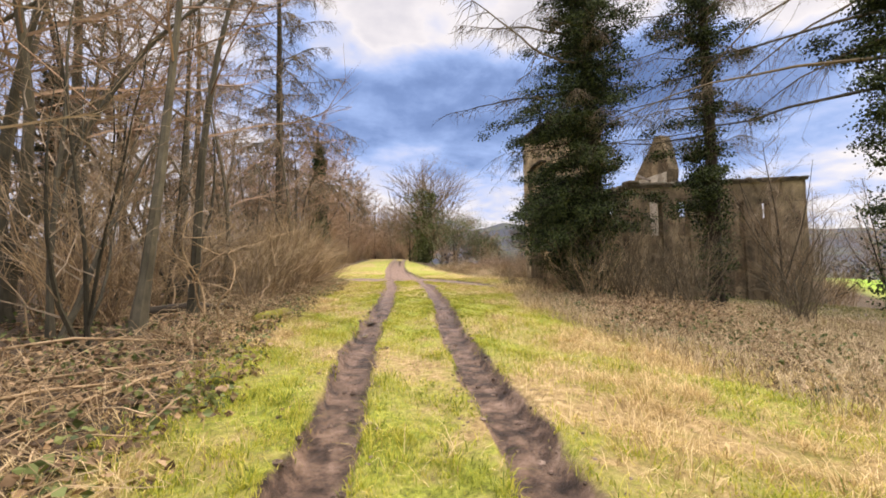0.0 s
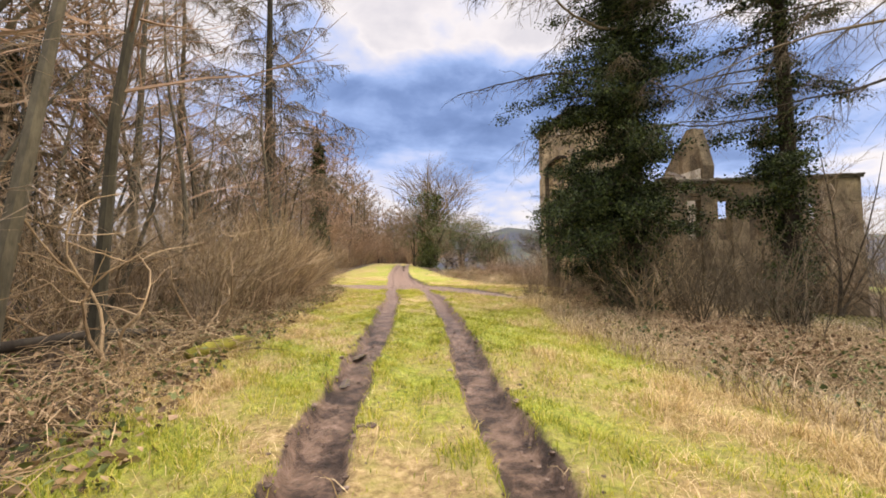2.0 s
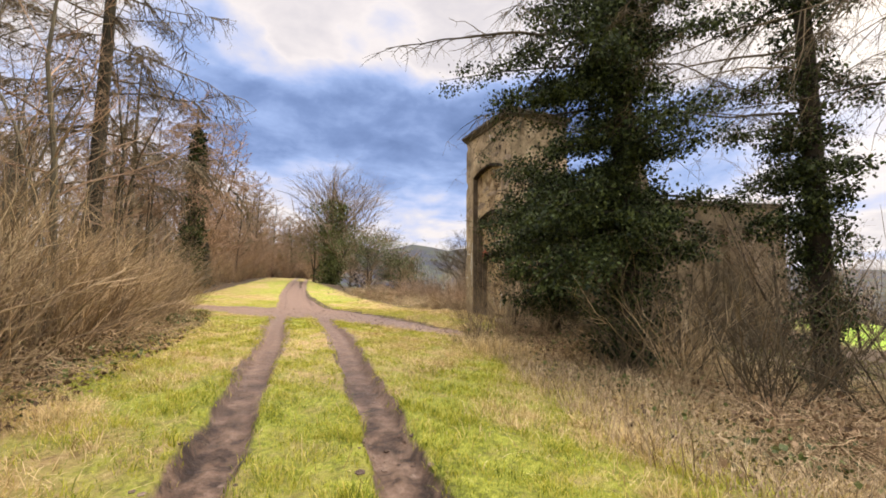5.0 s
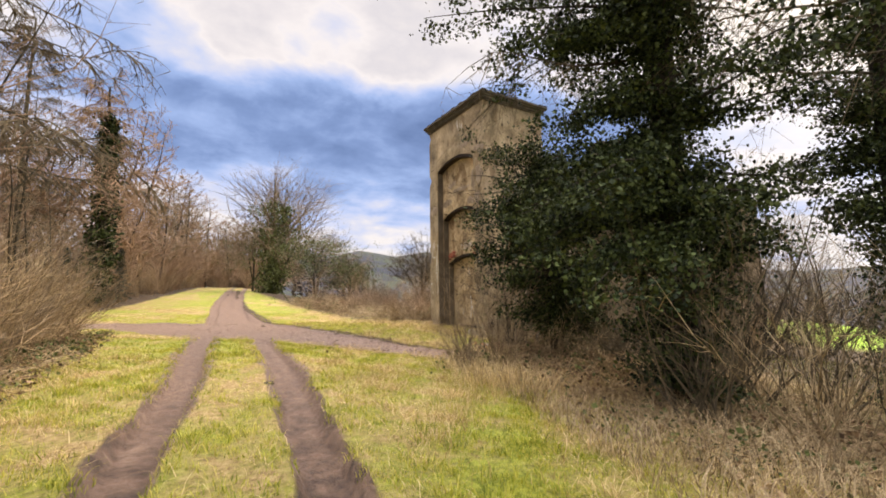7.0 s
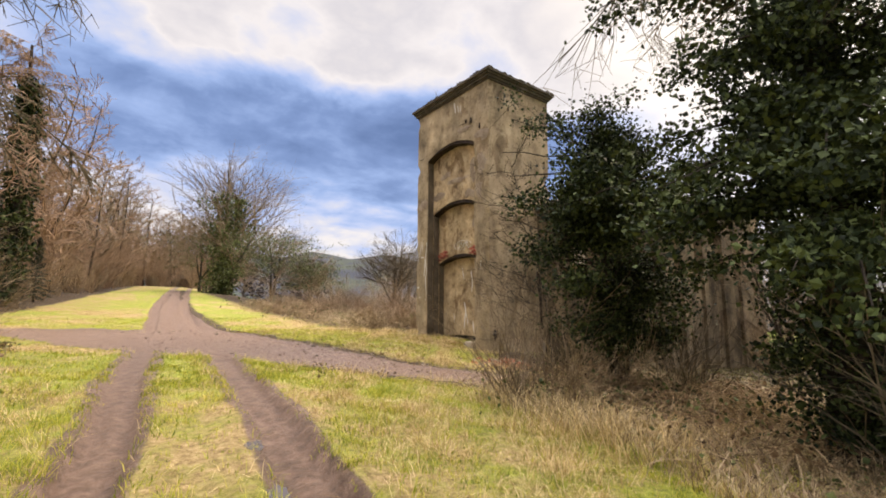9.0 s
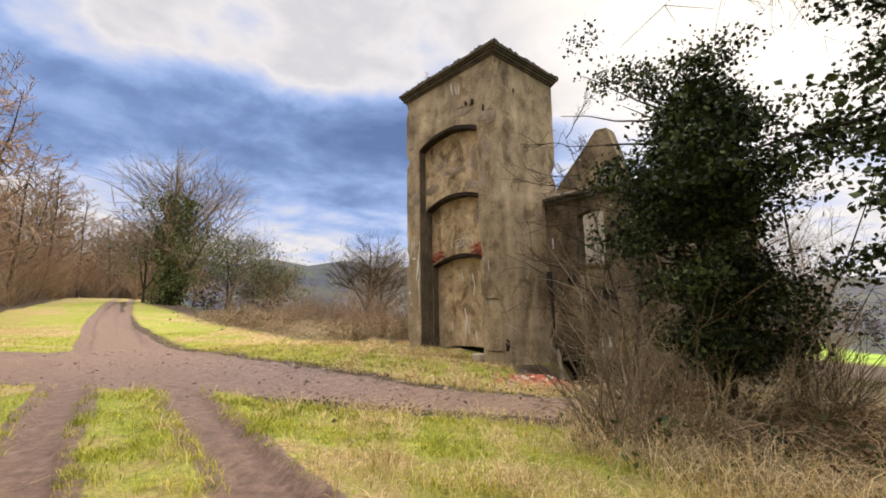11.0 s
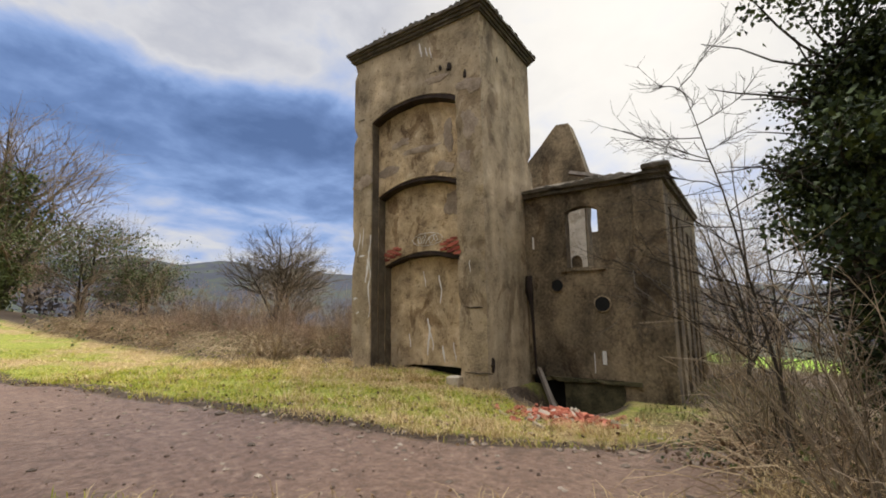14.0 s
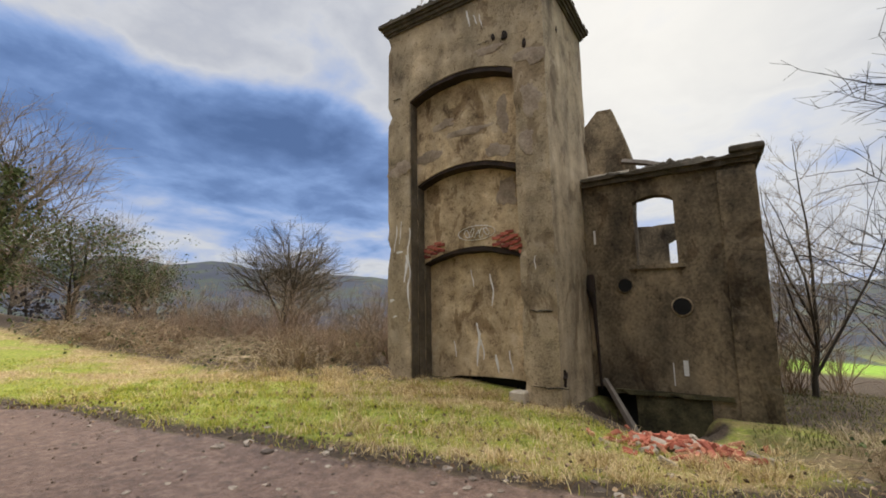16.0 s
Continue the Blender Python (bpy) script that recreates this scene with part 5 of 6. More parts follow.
def shrub(kind, x, y, s, group="thicket shrubs", label=None):
    o = thing("thicket_shrub", label or SHRUB_LABELS[kind] + " beside the track", "shrub", (0, 0, 0), group)
    tagged(part("stool", shrubs[kind][0], None, o), kind="stuff")
    tagged(part("twigwork", shrubs[kind][1], None, o), kind="stuff")
    o.matrix_basis = place(x, y, R.uniform(0, 360), s, (R.uniform(-6, 6), R.uniform(-6, 6)))
    return o


for i in range(74):
    y = R.uniform(12.5, 31.5)
    x = float(edge_left(y)) - 0.55 - abs(R.gauss(0, 1.3))
    shrub(R.randrange(4), x, y, R.uniform(0.65, 1.1))
for i in range(40):
    y = R.uniform(3, 31)
    x = float(edge_left(y)) - 2.2 - abs(R.gauss(0, 4))
    shrub(R.randrange(4), x, y, R.uniform(0.7, 1.3))
for i in range(30):
    y = R.uniform(36.5, 90)
    x = float(edge_left(y)) - 0.3 - abs(R.gauss(0, 3))
    shrub(R.choice((0, 3, 1)), x, y, R.uniform(0.7, 1.3), "shrubs at the wood's edge", "low bare shrub at the wood's edge")

for i in range(46):
    y = R.uniform(46, 96)
    x = float(edge_left(y)) - 1.2 - abs(R.gauss(0, 4.0))
    shrub(R.choice((0, 3, 4, 4)), x, y, R.uniform(1.3, 2.5), "saplings at the wood's edge", "dense bare sapling clump at the wood's edge")
for i in range(40):
    y = R.uniform(80, 100)
    shrub(R.choice((0, 3, 4, 4)), float(lerp(TRACK, y)) + R.uniform(-8, 5), y, R.uniform(1.3, 2.4), "saplings at the wood's edge", "dense bare sapling clump at the wood's edge")
for i in range(70):
    y = R.uniform(31, 48)
    x = float(np.interp(y, [30, 36, 45, 60], [11.6, 10.8, 9.8, 9.0])) + abs(R.gauss(0, 3.6))
    shrub(R.choice((0, 4, 1)), x, y, R.uniform(0.3, 0.55) + 0.05 * (x - 10), "low scrub beyond the meadow", "low brown scrub beyond the meadow")

# brambles
brambles = [bramble_geo(random.Random(90 + i), 48, 0.5, 0.9).mesh("stems", M_BRAMBLE if i % 3 else M_PALETWIG) for i in range(4)]
bleaf = []
for i in range(2):
    rng = random.Random(95 + i)
    bleaf.append(leaf_geo(rng, [(rng.gauss(0, 0.5), rng.gauss(0, 0.5), rng.uniform(0.08, 0.45)) for _ in range(40)], 4, 0.08, 0.06).mesh("leaves", M_OLIVE if i else M_DEADLEAF))


def bramble(x, y, s, leafy=True):
    t = thing("bramble_patch", "low tangle of brown bramble stems and withered leaves", "bramble", (0, 0, 0), "bramble patches")
    tagged(part("tangle", R.choice(brambles), None, t), kind="stuff")
    if leafy:
        tagged(part("foliage", R.choice(bleaf), None, t), kind="stuff")
    t.matrix_basis = place(x, y, R.uniform(0, 360), s)


for i in range(72):
    y = R.uniform(4, 20.3)
    x = float(edge_right(y)) + 0.3 + abs(R.gauss(0, 2.2))
    if x < 14 and road_mask(np.array(x), np.array(y)) < -0.6:
        bramble(x, y, R.uniform(0.55, 1.15))
for i in range(60):
    y = R.uniform(3, 31)
    x = float(edge_left(y)) - 0.25 - abs(R.gauss(0, 1.6))
    bramble(x, y, R.uniform(0.5, 1.1), R.random() < 0.5)
for i in range(70):
    y = R.uniform(31.5, 52)
    x = np.interp(y, [30, 36, 45, 60], [11.4, 10.8, 9.5, 9.0]) + R.uniform(0, 11)
    bramble(x, y, R.uniform(1.1, 2.1), R.random() < 0.4)

for i in range(16):
    bramble(R.uniform(7.6, 10.6), R.uniform(17.2, 19.8), R.uniform(0.8, 1.3))

# bare shrubs on the east side, round the larches and the ruin
for x, y, s, k in [(7.7, 14.6, 1.0, 0), (9.6, 15.0, 1.2, 0), (10.4, 14.2, 1.1, 3), (9.6, 12.6, 1.0, 0), (7.9, 12.4, 0.95, 0), (7.3, 13.2, 0.7, 2), (9.0, 11.2, 1.0, 3), (10.9, 15.6, 0.8, 2), (8.9, 17.6, 0.45, 2), (9.0, 19.9, 0.55, 0), (9.9, 19.5, 0.7, 0), (10.5, 20.0, 0.6, 2), (8.5, 18.2, 0.5, 2), (10.4, 18.0, 0.8, 0), (9.2, 17.7, 0.6, 0), (12.6, 11.6, 1.1, 0), (11.2, 10.3, 1.0, 0), (7.4, 18.3, 0.45, 2), (9.6, 19.9, 0.6, 2), (7.2, 19.4, 0.8, 9), (8.0, 19.2, 1.0, 9), (6.8, 18.9, 0.5, 9)]:
    shrub(0 if k == 9 else 5 if k != 2 else 2, x, y, s, "shrubs by the ruin", "bare multi-stemmed shrub before the ruin")

# far ivy-green tree with fan crown, hawthorns and thorn trees beyond the meadow
rng = random.Random(101)
t, c = bare_tree(rng, 12.0, 0.34, 0.34, 42, 0.58, 10, 0.02, 4, 0.8, 1.3)
cs = []
for _ in range(300):
    z = 8.5 * rng.random() ** 1.3
    a, q = rng.uniform(0, 6.28), 0.0
    q = (1.2 + 0.2 * z) * rng.random() ** 0.5 * (0.75 + 0.9 * noise.noise(Vector((math.cos(a) * 1.3, math.sin(a) * 1.3, z * 0.7))))
    cs.append((q * math.cos(a), q * math.sin(a), z))
plant("ivied_ash", "spreading bare tree with green ivy up its stems", "tree", (10.8, 65.6, gz(10.8, 65.6)), [("trunk", t, M_GREYBARK, ""), ("crown", c, M_TWIG, "fan of fine bare branches"), ("ivy", leaf_geo(rng, cs, 22, 0.36, 0.2), M_OLIVE, "olive green ivy")], "", 0.0, 1.22)


def thorn(seed, x, y, h, mat, leafy, label, lean=0.0):
    rng = random.Random(seed)
    t, c = bare_tree(rng, h, 0.16, 0.38, 32, 0.66, 13, lean, 3, 0.35, 1.5)
    parts = [("trunk", t, M_BARK, ""), ("crown", c, mat, "tangled bare crown")]
    if leafy:
        cs = [(rng.gauss(0, h * 0.28), rng.gauss(0, h * 0.28), h * rng.uniform(0.35, 0.85)) for _ in range(leafy)]
        parts.append(("lichen", leaf_geo(rng, cs, 14, 0.3, 0.12), M_OLIVE, "olive lichen on twigs"))
    return plant("thorn_tree", label, "tree", (x, y, gz(x, y)), parts, "thorn trees")


thorn(111, 13.6, 57.0, 7.4, M_TWIG, 620, "olive-tinged bare hawthorn beside the meadow", 0.12)
thorn(112, 17.0, 56.5, 5.2, M_TWIG, 380, "low olive-tinged hawthorn beside the meadow", 0.1)
thorn(113, 17.8, 41.8, 5.7, M_DARKTWIG, 0, "bare spiny thorn tree beyond the brambles")
thorn(114, 22.5, 47.0, 6.0, M_TWIG, 0, "bare thorn tree beyond the brambles")
thorn(115, 9.0, 68.5, 7.5, M_TWIG, 200, "olive-tinged bare hawthorn beside the meadow")
for x, y, s, k in [(15.9, 37.6, 1.2, 0), (15.2, 38.6, 1.0, 2), (16.8, 39.4, 1.2, 3), (14.2, 40.5, 0.9, 0), (19.5, 43, 1.2, 0), (14.8, 44.5, 1.1, 3), (18.0, 48, 1.3, 0), (16, 52, 1.3, 3), (21, 39, 1.3, 0), (24, 41, 1.4, 3), (14.4, 34.0, 0.7, 1), (13.4, 33.0, 0.6, 1), (17, 34.8, 0.9, 1), (20.5, 36.0, 1.2, 0), (23.0, 35, 1.2, 3), (12.6, 47.5, 0.8, 1), (12.2, 52, 0.9, 3), (15, 57, 1.2, 0), (19, 54, 1.3, 0), (22, 52, 1.3, 3), (26, 46, 1.4, 0), (25, 55, 1.5, 3)]:
    shrub(k, x, y, s, "shrubs beyond the meadow", "leggy bare shrub beyond the meadow")

# trees and hedge east of the ruin
rng = random.Random(121)
t, c = bare_tree(rng, 8.6, 0.09, 0.10, 22, 0.34, 8, 0.0, 5, 0.9, 1.2)
et = plant("bare_ash", "bare upright tree with fanning branches behind the ruin", "tree", (22.0, 20.0, gz(22.0, 20.0)), [("trunk", t, M_BARK, ""), ("crown", c, M_TWIG, "")], "trees east of the ruin")
for x, y, s, a in [(26.5, 16.0, 0.8, 90), (24.0, 12.5, 0.7, 200), (30, 20.5, 0.9, 300), (31.5, 26, 0.8, 70)]:
    copy_thing(et, place(x, y, a, s))
for i in range(13):
    shrub(R.choice((0, 3, 2)), R.uniform(22, 28), R.uniform(10, 22), R.uniform(0.7, 1.15), "hedge shrubs east of the ruin", "bare hedge shrub east of the ruin")

# far valley woods: ragged winter crowns, past counting
nr = np.random.default_rng(7)
rng = random.Random(7)
cs = []
while len(cs) < 4200:
    az = math.radians(nr.uniform(12, 125))
    d = 95 + 420 * nr.random() ** 1.6
    x, y = d * math.sin(az), d * math.cos(az)
    if noise.noise(Vector((x * 0.013, y * 0.013, 3.0))) < 0.0:
        continue
    z, top = gz(x, y), nr.uniform(3.0, 8.5)
    for k in range(8):
        f = (k + nr.random()) / 8
        w = top * 0.28 * math.sin(math.pi * min(1, 0.15 + 0.85 * f))
        cs.append((x + nr.normal(0, w), y + nr.normal(0, w), z + top * f))
tagged(part("far_woods", leaf_geo(rng, cs, 11, 0.6, 0.6), M_HILLWOOD, None), "brown winter woods on the far valley side", "woods", kind="stuff")

# fallen mossy log and poles at the thicket's edge
def log(name, label, pts, rad, mat):
    g = Geo()
    g.tube(pts, rad, 9)
    me = g.mesh(name, mat, True)
    for v in me.vertices:
        v.co += Vector((noise.noise(v.co * 5), noise.noise(v.co * 5 + Vector((3, 0, 0))), noise.noise(v.co * 6))) * 0.03
    return tagged(new(name, me), label, "log")


def low(x, y, up):
    return (x, y, gz(x, y) + up)


log("mossy_log", "mossy fallen log beside the track", [low(-1.62, 10.6, 0.08), low(-1.45, 10.9, 0.11), low(-1.2, 11.35, 0.11), low(-1.1, 11.6, 0.1)], (0.085, 0.11, 0.10, 0.07), M_LOGMOSS)
log("fallen_branch", "dead fallen branch in the thicket", [low(-3.6, 10.3, 0.25), low(-2.9, 11.0, 0.3), low(-2.2, 11.7, 0.22)], (0.07, 0.08, 0.05), M_BARK)
for pts in ([(-3.4, 5.4, 0.12), (-2.5, 6.1, 0.16), (-1.7, 6.8, 0.12)], [(-3.1, 6.6, 0.1), (-2.3, 6.9, 0.15), (-1.45, 7.5, 0.08)], [(-2.6, 5.2, 0.05), (-2.0, 6.4, 0.1), (-1.7, 7.6, 0.05)], [(-4.2, 7.2, 0.2), (-3.2, 7.9, 0.3), (-2.2, 8.3, 0.18)]):
    log("pale_pole", "pale dead pole lying in the undergrowth", [low(*p) for p in pts], (0.02, 0.019, 0.01), M_BRAMBLE)
# contorted pale saplings at the thicket's edge
for i, (x, y) in enumerate([(-2.1, 9.9), (-2.0, 12.4), (-1.9, 14.2), (-3.3, 11.2)]):
    rng = random.Random(140 + i)
    g, tw = Geo(), Geo()
    for k in range(3):
        a = rng.uniform(0, 6.28)
        b = wander(rng, (0, 0, -0.1), (0.35 * math.cos(a), 0.35 * math.sin(a), 1), rng.uniform(1.8, 3.2), 10, 0.24, 0.03)
        g.tube(b, taper(0.026, 0.006, 10), 6)
        for _ in range(7):
            j = rng.randint(3, 9)
            c = wander(rng, b[j], Vector((rng.gauss(0, 1), rng.gauss(0, 1), 0.3)), rng.uniform(0.4, 1.2), 5, 0.25)
            tw.tube(c, taper(0.009, 0.003, 5), 4, False)
    plant("crooked_sapling", "crooked pale sapling at the thicket's edge", "sapling", (x, y, gz(x, y)), [("trunk", g, M_BRAMBLE, ""), ("crown", tw, M_BRAMBLE, "")], "crooked saplings")
# stems with spreading limbs close by on the west side
for i, (x, y, s) in enumerate([(-4.9, 12.3, 0.9), (-4.1, 9.0, 0.8), (-3.2, 8.2, 0.7), (-5.6, 10.4, 1.0)]):
    wood_tree((3, 1, 3, 4)[i], x, y, 80 * i, s, "multi-stemmed bare tree close to the track")

# ---- ground cover ----
def blades(count, seed, xr, yr, keep, lo, hi, lean, width, mat, name, label, clump=0, spread=0.09):
    """Single bent blades of grass; keep(x, y) gives the chance that one grows."""
    nr = np.random.default_rng(seed)
    x, y = nr.uniform(*xr, count), nr.uniform(*yr, count)
    if clump:
        size = np.repeat(nr.uniform(0.5, 1.3, count), clump)
        cx, cy = np.repeat(x, clump), np.repeat(y, clump)
        x, y = cx + nr.normal(0, spread, count * clump) * size, cy + nr.normal(0, spread, count * clump) * size
        count *= clump
    ok = nr.random(count) < keep(x, y, nr)
    x, y = x[ok], y[ok]
    n = len(x)
    z = height(x, y) - 0.01
    h = nr.uniform(lo, hi, n) * (0.6 + 0.5 * (wave(x, y, 1.9, 2.0) + 1) / 1.5)
    a = nr.uniform(0, 6.283, n)
    if clump:
        a = np.arctan2(y - cy[ok], x - cx[ok]) + nr.normal(0, 0.7, n)
        h = h * size[ok]
    ln = nr.uniform(0.3, 1.0, n) * lean
    dx, dy = np.cos(a), np.sin(a)
    b = a + 1.57 + nr.normal(0, 0.4, n)
    wx, wy = np.cos(b) * width * nr.uniform(0.6, 1.4, n), np.sin(b) * width * nr.uniform(0.6, 1.4, n)
    mid = np.stack([x + dx * h * ln * 0.35, y + dy * h * ln * 0.35, z + h * 0.62 / np.sqrt(1 + 0.3 * ln * ln)], 1)
    tip = np.stack([x + dx * h * ln, y + dy * h * ln, z + h / np.sqrt(1 + ln * ln)], 1)
    p = np.stack([x, y, z], 1)
    w = np.stack([wx, wy, np.zeros(n)], 1)
    v = np.stack([p - w, p + w, mid + w * 0.7, mid - w * 0.7, tip], 1).reshape(-1, 3)
    k = np.arange(n) * 5
    me = bpy.data.meshes.new(name)
    quads = np.stack([k, k + 1, k + 2, k + 3], 1).tolist()
    tris = np.stack([k + 3, k + 2, k + 4], 1).tolist()
    me.from_pydata(v.tolist(), [], quads + tris)
    me.materials.append(mat)
    tagged(new(name, me), label, "grass", kind="stuff")


def bare(x, y):
    l, r = ruts(x, y)
    return np.clip(np.maximum(np.maximum(smooth(0.29, 0.18, l + 0.06 * wave(x, y, 6.0, 3.0)), smooth(0.29, 0.18, r + 0.06 * wave(x, y, 6.0, 3.0))), smooth(-0.12, 0.12, road_mask(x, y) + 0.12 * wave(x, y, 3.3, 5.0))) + pit_mask(x, y) + 0.7 * smooth(-0.7, -0.25, road_mask(x, y) + 0.15 * wave(x, y, 2.3, 5.0)) * (y > 20) * (x > 4.5), 0, 1)


def dryness(x, y):
    d = 0.5 + 0.75 * wave(x, y, 0.62, 3.0) + 0.55 * wave(x, y, 1.7, 7.0)
    return np.clip(d + 0.16 * smooth(2.2, 4.2, np.abs(x - lerp(TRACK, y))) - 0.12 + verge_band(x, y, road_mask(x, y)), 0, 1)


def keep_green(x, y, nr):
    inside = (x > edge_left(y) - 0.3) & (x < np.minimum(edge_right(y) + 1.0, 13))
    return inside * (1 - bare(x, y)) * (1.0 - 0.92 * dryness(x, y)) * np.clip(0.55 + 1.1 * wave(x, y, 4.6, 8.0), 0.08, 1)


def keep_dry(x, y, nr):
    inside = (x > edge_left(y) - 0.8) & (x < np.minimum(edge_right(y) + 2.5, 13.5))
    return inside * (1 - bare(x, y)) * np.clip(0.03 + 1.1 * dryness(x, y) * smooth(0.9, 2.6, np.abs(x - lerp(TRACK, y))), 0, 1) * np.clip(0.55 + 1.2 * wave(x, y, 3.4, 6.0), 0.06, 1)


blades(400000, 1, (-2.4, 8), (2, 22), keep_green, 0.035, 0.085, 0.9, 0.0035, M_GRASS, "short_grass", "short green grass on the track and verges")
blades(120000, 2, (-2.4, 13), (21, 40), keep_green, 0.05, 0.11, 0.9, 0.005, M_GRASS, "meadow_grass", "green grass on the meadow before the tower")
blades(260000, 3, (-2.8, 10), (2, 22), keep_dry, 0.06, 0.19, 2.4, 0.003, M_STRAW, "dry_grass", "matted dry straw-coloured grass on the verges")
blades(120000, 4, (-2.8, 14), (21, 46), keep_dry, 0.06, 0.16, 3.0, 0.005, M_STRAW, "dry_meadow_grass", "matted dry grass on the meadow")
blades(2600, 11, (-2.4, 7.5), (2, 23), keep_dry, 0.09, 0.25, 1.7, 0.0032, M_STRAW, "dry_tussocks", "pale dry tussocks on the verges", 60, 0.075)
blades(5200, 12, (-2.2, 7.5), (2, 24), keep_green, 0.05, 0.15, 1.5, 0.004, M_GRASS, "grass_tufts", "fresh green tufts of grass on the track", 34, 0.05)
blades(20000, 6, (12, 25), (12, 22), lambda x, y, nr: 0.9, 0.05, 0.14, 1.0, 0.007, M_DULLGRASS, "rough_grass", "rough grass south of the ruin")
blades(7000, 7, (5.6, 11), (16.4, 20.2), lambda x, y, nr: (x > edge_right(y) - 1.1) * (1 - bare(x, y)) * 0.9, 0.2, 0.6, 1.6, 0.004, M_STRAW, "tall_dead_grass", "tall dead grass before the holly")
blades(62000, 5, (4.5, 14), (4, 23), lambda x, y, nr: (x > edge_right(y) - 0.8) * (1 - bare(x, y)) * (y < 20.8) * 0.9, 0.15, 0.5, 1.5, 0.004, M_PALETWIG, "rank_dry_grass", "tall rank dead grass among the brambles")

blades(60000, 9, (3, 12.6), (22, 34), lambda x, y, nr: (1 - bare(x, y)) * smooth(0.25, 0.6, wave(x, y, 5.3, 4.0)) * (x < 11.8), 0.12, 0.28, 2.2, 0.004, M_STRAW, "tussocks", "bleached tussocks standing up from the meadow")
blades(60000, 10, (3, 12.6), (22, 34), lambda x, y, nr: (1 - bare(x, y)) * smooth(0.2, 0.55, wave(x, y, 4.1, 11.0)) * (x < 11.8), 0.06, 0.15, 1.2, 0.0045, M_GRASS, "green_tufts", "fresh green tufts of grass on the meadow")

blades(1500, 13, (3, 12.4), (21.5, 33), keep_dry, 0.10, 0.26, 1.7, 0.0045, M_STRAW, "meadow_tussocks", "bleached dry tussocks on the meadow", 50, 0.08)
blades(2200, 14, (3, 12.4), (21.5, 33), keep_green, 0.05, 0.14, 1.4, 0.005, M_GRASS, "meadow_tufts", "fresh green tufts on the meadow", 30, 0.06)

# leaf litter under the thicket
rng = random.Random(151)
cs = []
for _ in range(4200):
    if rng.random() < 0.85:
        y = rng.uniform(3, 32)
        x = float(edge_left(y)) + 0.5 - abs(rng.gauss(0, 2.6))
    else:
        y = rng.uniform(5, 21)
        x = float(edge_right(y)) - 0.3 + abs(rng.gauss(0, 2.2))
    cs.append((x, y, 0.0))
zz = height(np.array([c[0] for c in cs]), np.array([c[1] for c in cs]))
cs = [(c[0], c[1], z + 0.035) for c, z in zip(cs, zz)]
g = leaf_geo(rng, cs, 4, 0.05, 0.085, 0.85)
tagged(part("leaf_litter", g, M_DEADLEAF, None), "scattered dead brown leaves under the thicket", "leaves", kind="stuff")
cs = [(c[0], c[1], c[2] + rng.uniform(0.0, 0.12)) for c in cs[::4]]
tagged(part("ground_ivy", leaf_geo(rng, cs, 9, 0.10, 0.07, 0.5), M_OLIVE, None), "low green ivy and bramble leaves on the thicket floor", "ivy", kind="stuff")
mr = np.random.default_rng(29)
mx, my = mr.uniform(4.5, 12, 5200), mr.uniform(21.5, 33, 5200)
ok = (road_mask(mx, my) < 0.1) & (road_mask(mx, my) + mr.exponential(1.0, 5200) > -0.8) | ((mx > 8.5) & (wave(mx, my, 2.2, 3.0) > 0.1))
mz = height(mx, my) + 0.03
tagged(part("verge_leaves", leaf_geo(rng, list(zip(mx[ok], my[ok], mz[ok]))[::2], 2, 0.05, 0.055, 0.85), M_DEADLEAF, None), "withered brown leaves strewn over the verge", "leaves", kind="stuff")
# fallen twigs
g = Geo()
for _ in range(600):
    y = rng.uniform(3, 31)
    x = float(edge_left(y)) + 0.2 - abs(rng.gauss(0, 2.2))
    z = gz(x, y) + rng.uniform(0.01, 0.14)
    a = rng.uniform(0, 6.28)
    ln = rng.uniform(0.2, 1.1)
    g.tube([(x, y, z), (x + math.cos(a) * ln / 2, y + math.sin(a) * ln / 2, z + rng.uniform(0, 0.07)), (x + math.cos(a) * ln, y + math.sin(a) * ln, z + rng.uniform(-0.03, 0.06))], (0.006, 0.008, 0.003), 3, False)
tagged(part("fallen_twigs", g, M_BRAMBLE, None), "brown fallen twigs littering the thicket floor", "twigs", kind="stuff")

# clods of wet earth thrown up along the ruts
nr = np.random.default_rng(17)
g = Geo()
for i in range(480):
    y = nr.uniform(2.5, 13)
    side = nr.choice((-1, 1))
    off = nr.normal(0, 0.10) + nr.choice((-0.25, 0.25, 0.12))
    x = float(lerp(TRACK, y)) + side * 0.76 + off - 0.05 * math.sin(y * 1.3)
    s = abs(nr.normal(0, 0.014)) + 0.006
    z = gz(x, y)
    a = nr.uniform(0, 6.28)
    g.tube([(x, y, z - 0.01), (x + 0.2 * s * math.cos(a), y + 0.2 * s * math.sin(a), z + s * 0.25), (x, y, z + s * 0.45)], [s, s * 1.05, s * 0.35], 5)
tagged(part("earth_clods", g, M_GRIT, None), "dark wet clods of earth along the wheel ruts", "clods", kind="stuff")

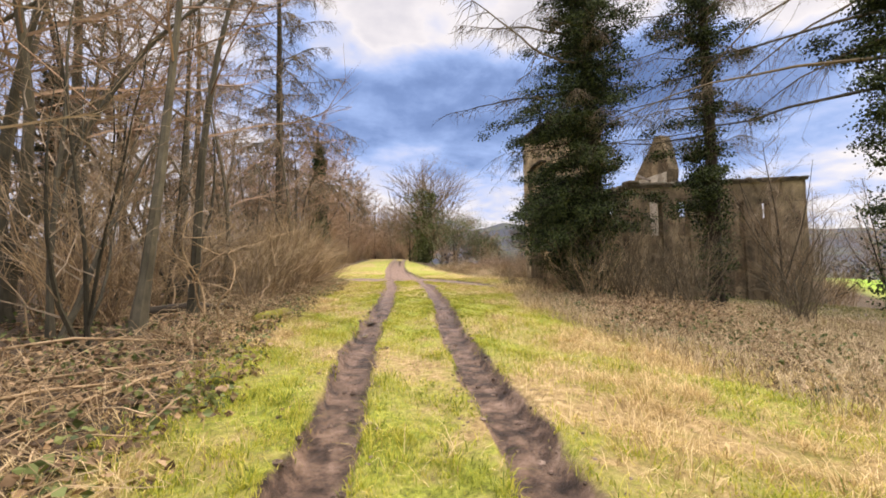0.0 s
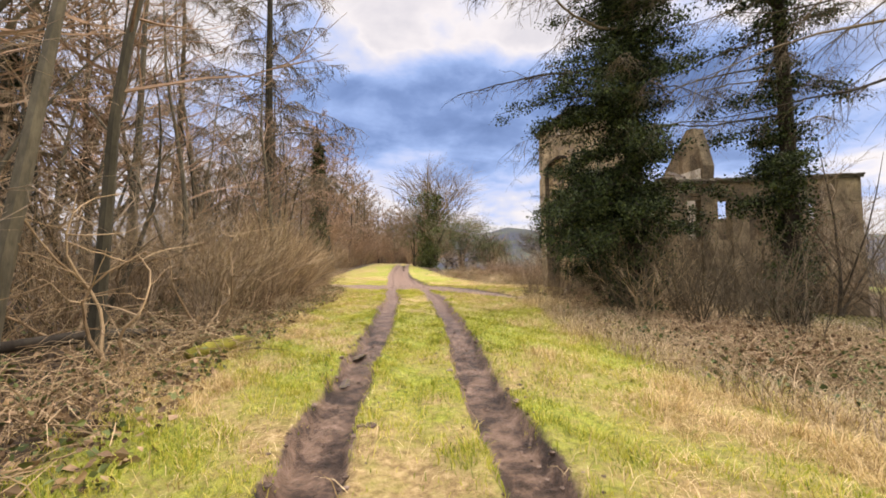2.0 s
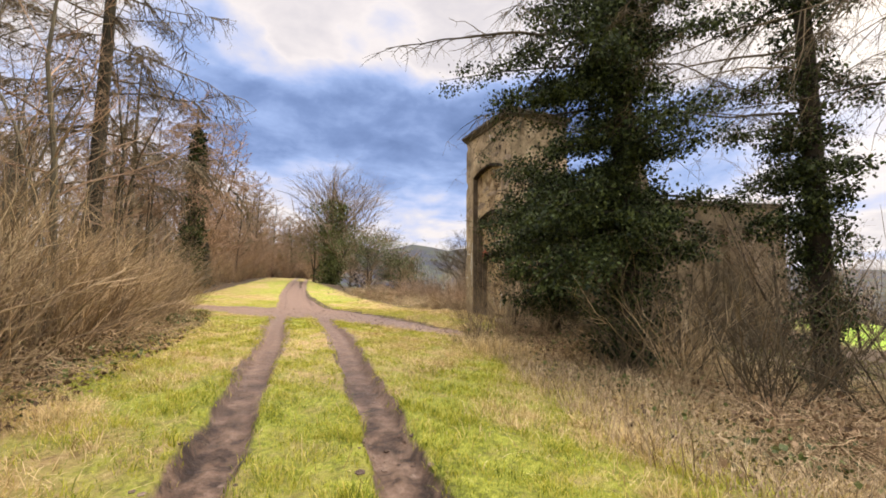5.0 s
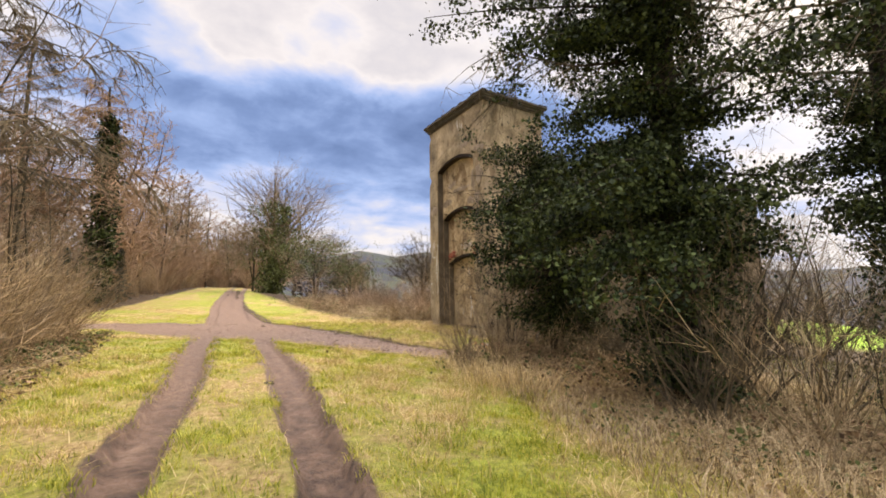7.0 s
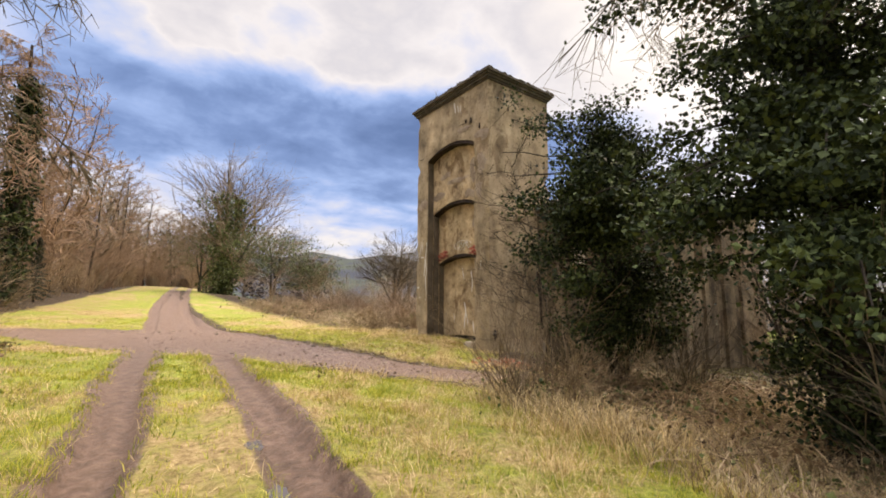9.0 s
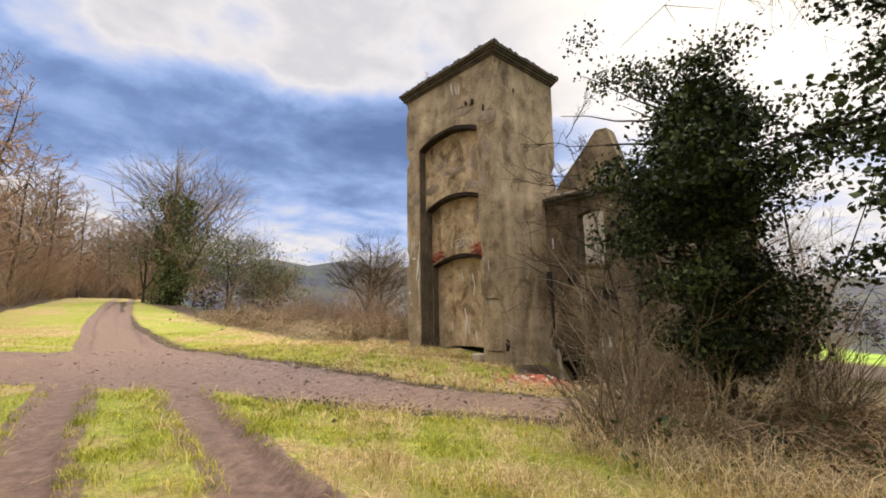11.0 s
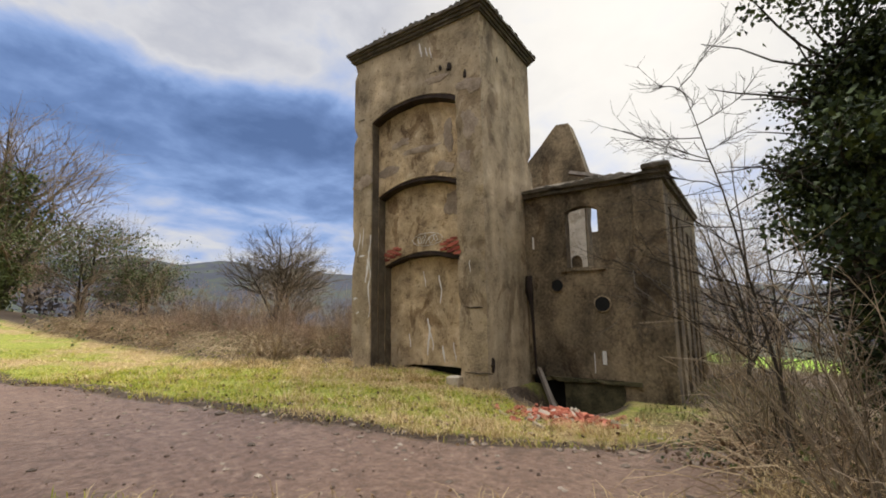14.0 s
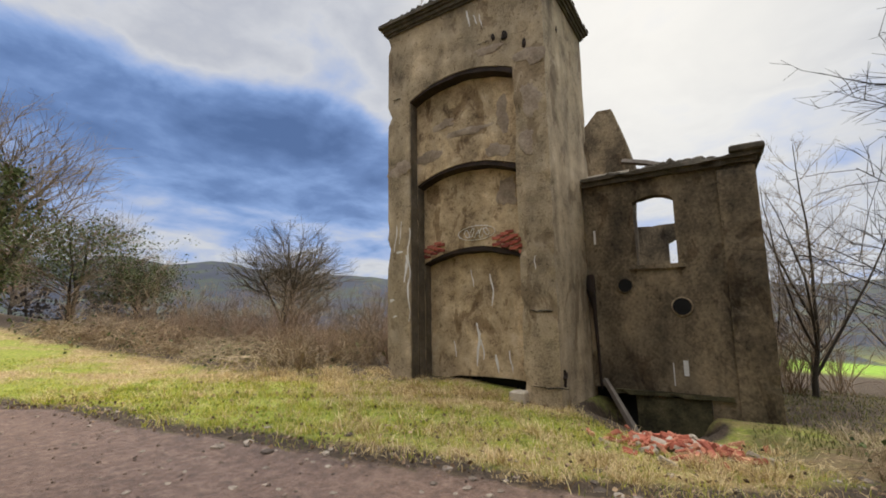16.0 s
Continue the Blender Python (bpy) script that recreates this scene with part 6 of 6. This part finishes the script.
# stones along the lane
stone_me = []
for i in range(3):
    bm = bmesh.new()
    bmesh.ops.create_icosphere(bm, subdivisions=1, radius=0.05)
    for v in bm.verts:
        v.co *= 1 + 0.5 * noise.noise(v.co * 22 + Vector((i * 5, 0, 0)))
        v.co.z *= 0.55
    me = bpy.data.meshes.new("stone")
    bm.to_mesh(me)
    bm.free()
    me.materials.append(M_STONE)
    stone_me.append(me)
for i in range(230):
    k = rng.randrange(len(ROAD) - 3) + 1
    (ax, ay, aw), (bx, by, bw) = ROAD[k], ROAD[k + 1]
    f = rng.random()
    side = rng.choice((-1, 1, 1, 1)) * (aw + (bw - aw) * f) * rng.uniform(0.2, 1.25)
    d = Vector((bx - ax, by - ay)).normalized()
    x, y = ax + (bx - ax) * f - d.y * side, ay + (by - ay) * f + d.x * side
    s = rng.uniform(0.3, 1.0) * (1.6 if rng.random() < 0.15 else 1)
    o = tagged(new("stone", rng.choice(stone_me)), "small pale stone on the earthen lane", "stone", "stones on the lane")
    o.matrix_basis = place(x, y, rng.uniform(0, 360), s)

for i in range(90):
    k = rng.randrange(len(ROAD) - 3) + 1
    (ax, ay, aw), (bx, by, bw) = ROAD[k], ROAD[k + 1]
    f = rng.random()
    side = aw + (bw - aw) * f + rng.uniform(-0.6, 0.9)
    d = Vector((bx - ax, by - ay)).normalized()
    x, y = ax + (bx - ax) * f - d.y * side, ay + (by - ay) * f + d.x * side
    o = tagged(new("stone", rng.choice(stone_me)), "pale broken stone on the lane's verge", "stone", "stones on the verge")
    o.matrix_basis = place(x, y, rng.uniform(0, 360), rng.uniform(0.5, 1.7))

# grit on the lane
nr = np.random.default_rng(23)
g = Geo()
while len(g.f) < 900 * 6:
    x, y = nr.uniform(1.5, 10), nr.uniform(18, 33)
    if float(road_mask(np.array(x), np.array(y))) < nr.uniform(-0.5, 0.3):
        continue
    s, z = abs(nr.normal(0, 0.009)) + 0.005, gz(x, y)
    g.tube([(x, y, z - 0.004), (x, y, z + s * 0.6), (x, y, z + s)], [s, s * 0.95, s * 0.4], 4, True)
tagged(part("grit", g, M_GRIT, None), "fine brown grit strewn over the earthen lane", "grit", kind="stuff")

# puddles lying in the wheel ruts
def puddle(x, y, w, ln, up):
    g = Geo()
    ring = []
    for k in range(48):
        a = 6.283 * k / 48
        q = 1 + 0.2 * math.sin(3 * a + x) + 0.14 * math.sin(5 * a) + 0.09 * math.sin(11 * a + y)
        ring.append((x + w * q * math.cos(a) + 0.12 * ln * math.sin(a), y + ln * q * math.sin(a), up))
    g.v = ring
    g.f = [tuple(range(48))]
    tagged(part("puddle", g, M_WATER, None), "small muddy puddle in a wheel rut", "puddle", "puddles", "structure")


for x, y, w, ln, deep in BASINS:
    puddle(x, y, w * 0.62, ln * 0.62, gz(x, y) + deep * 0.24)
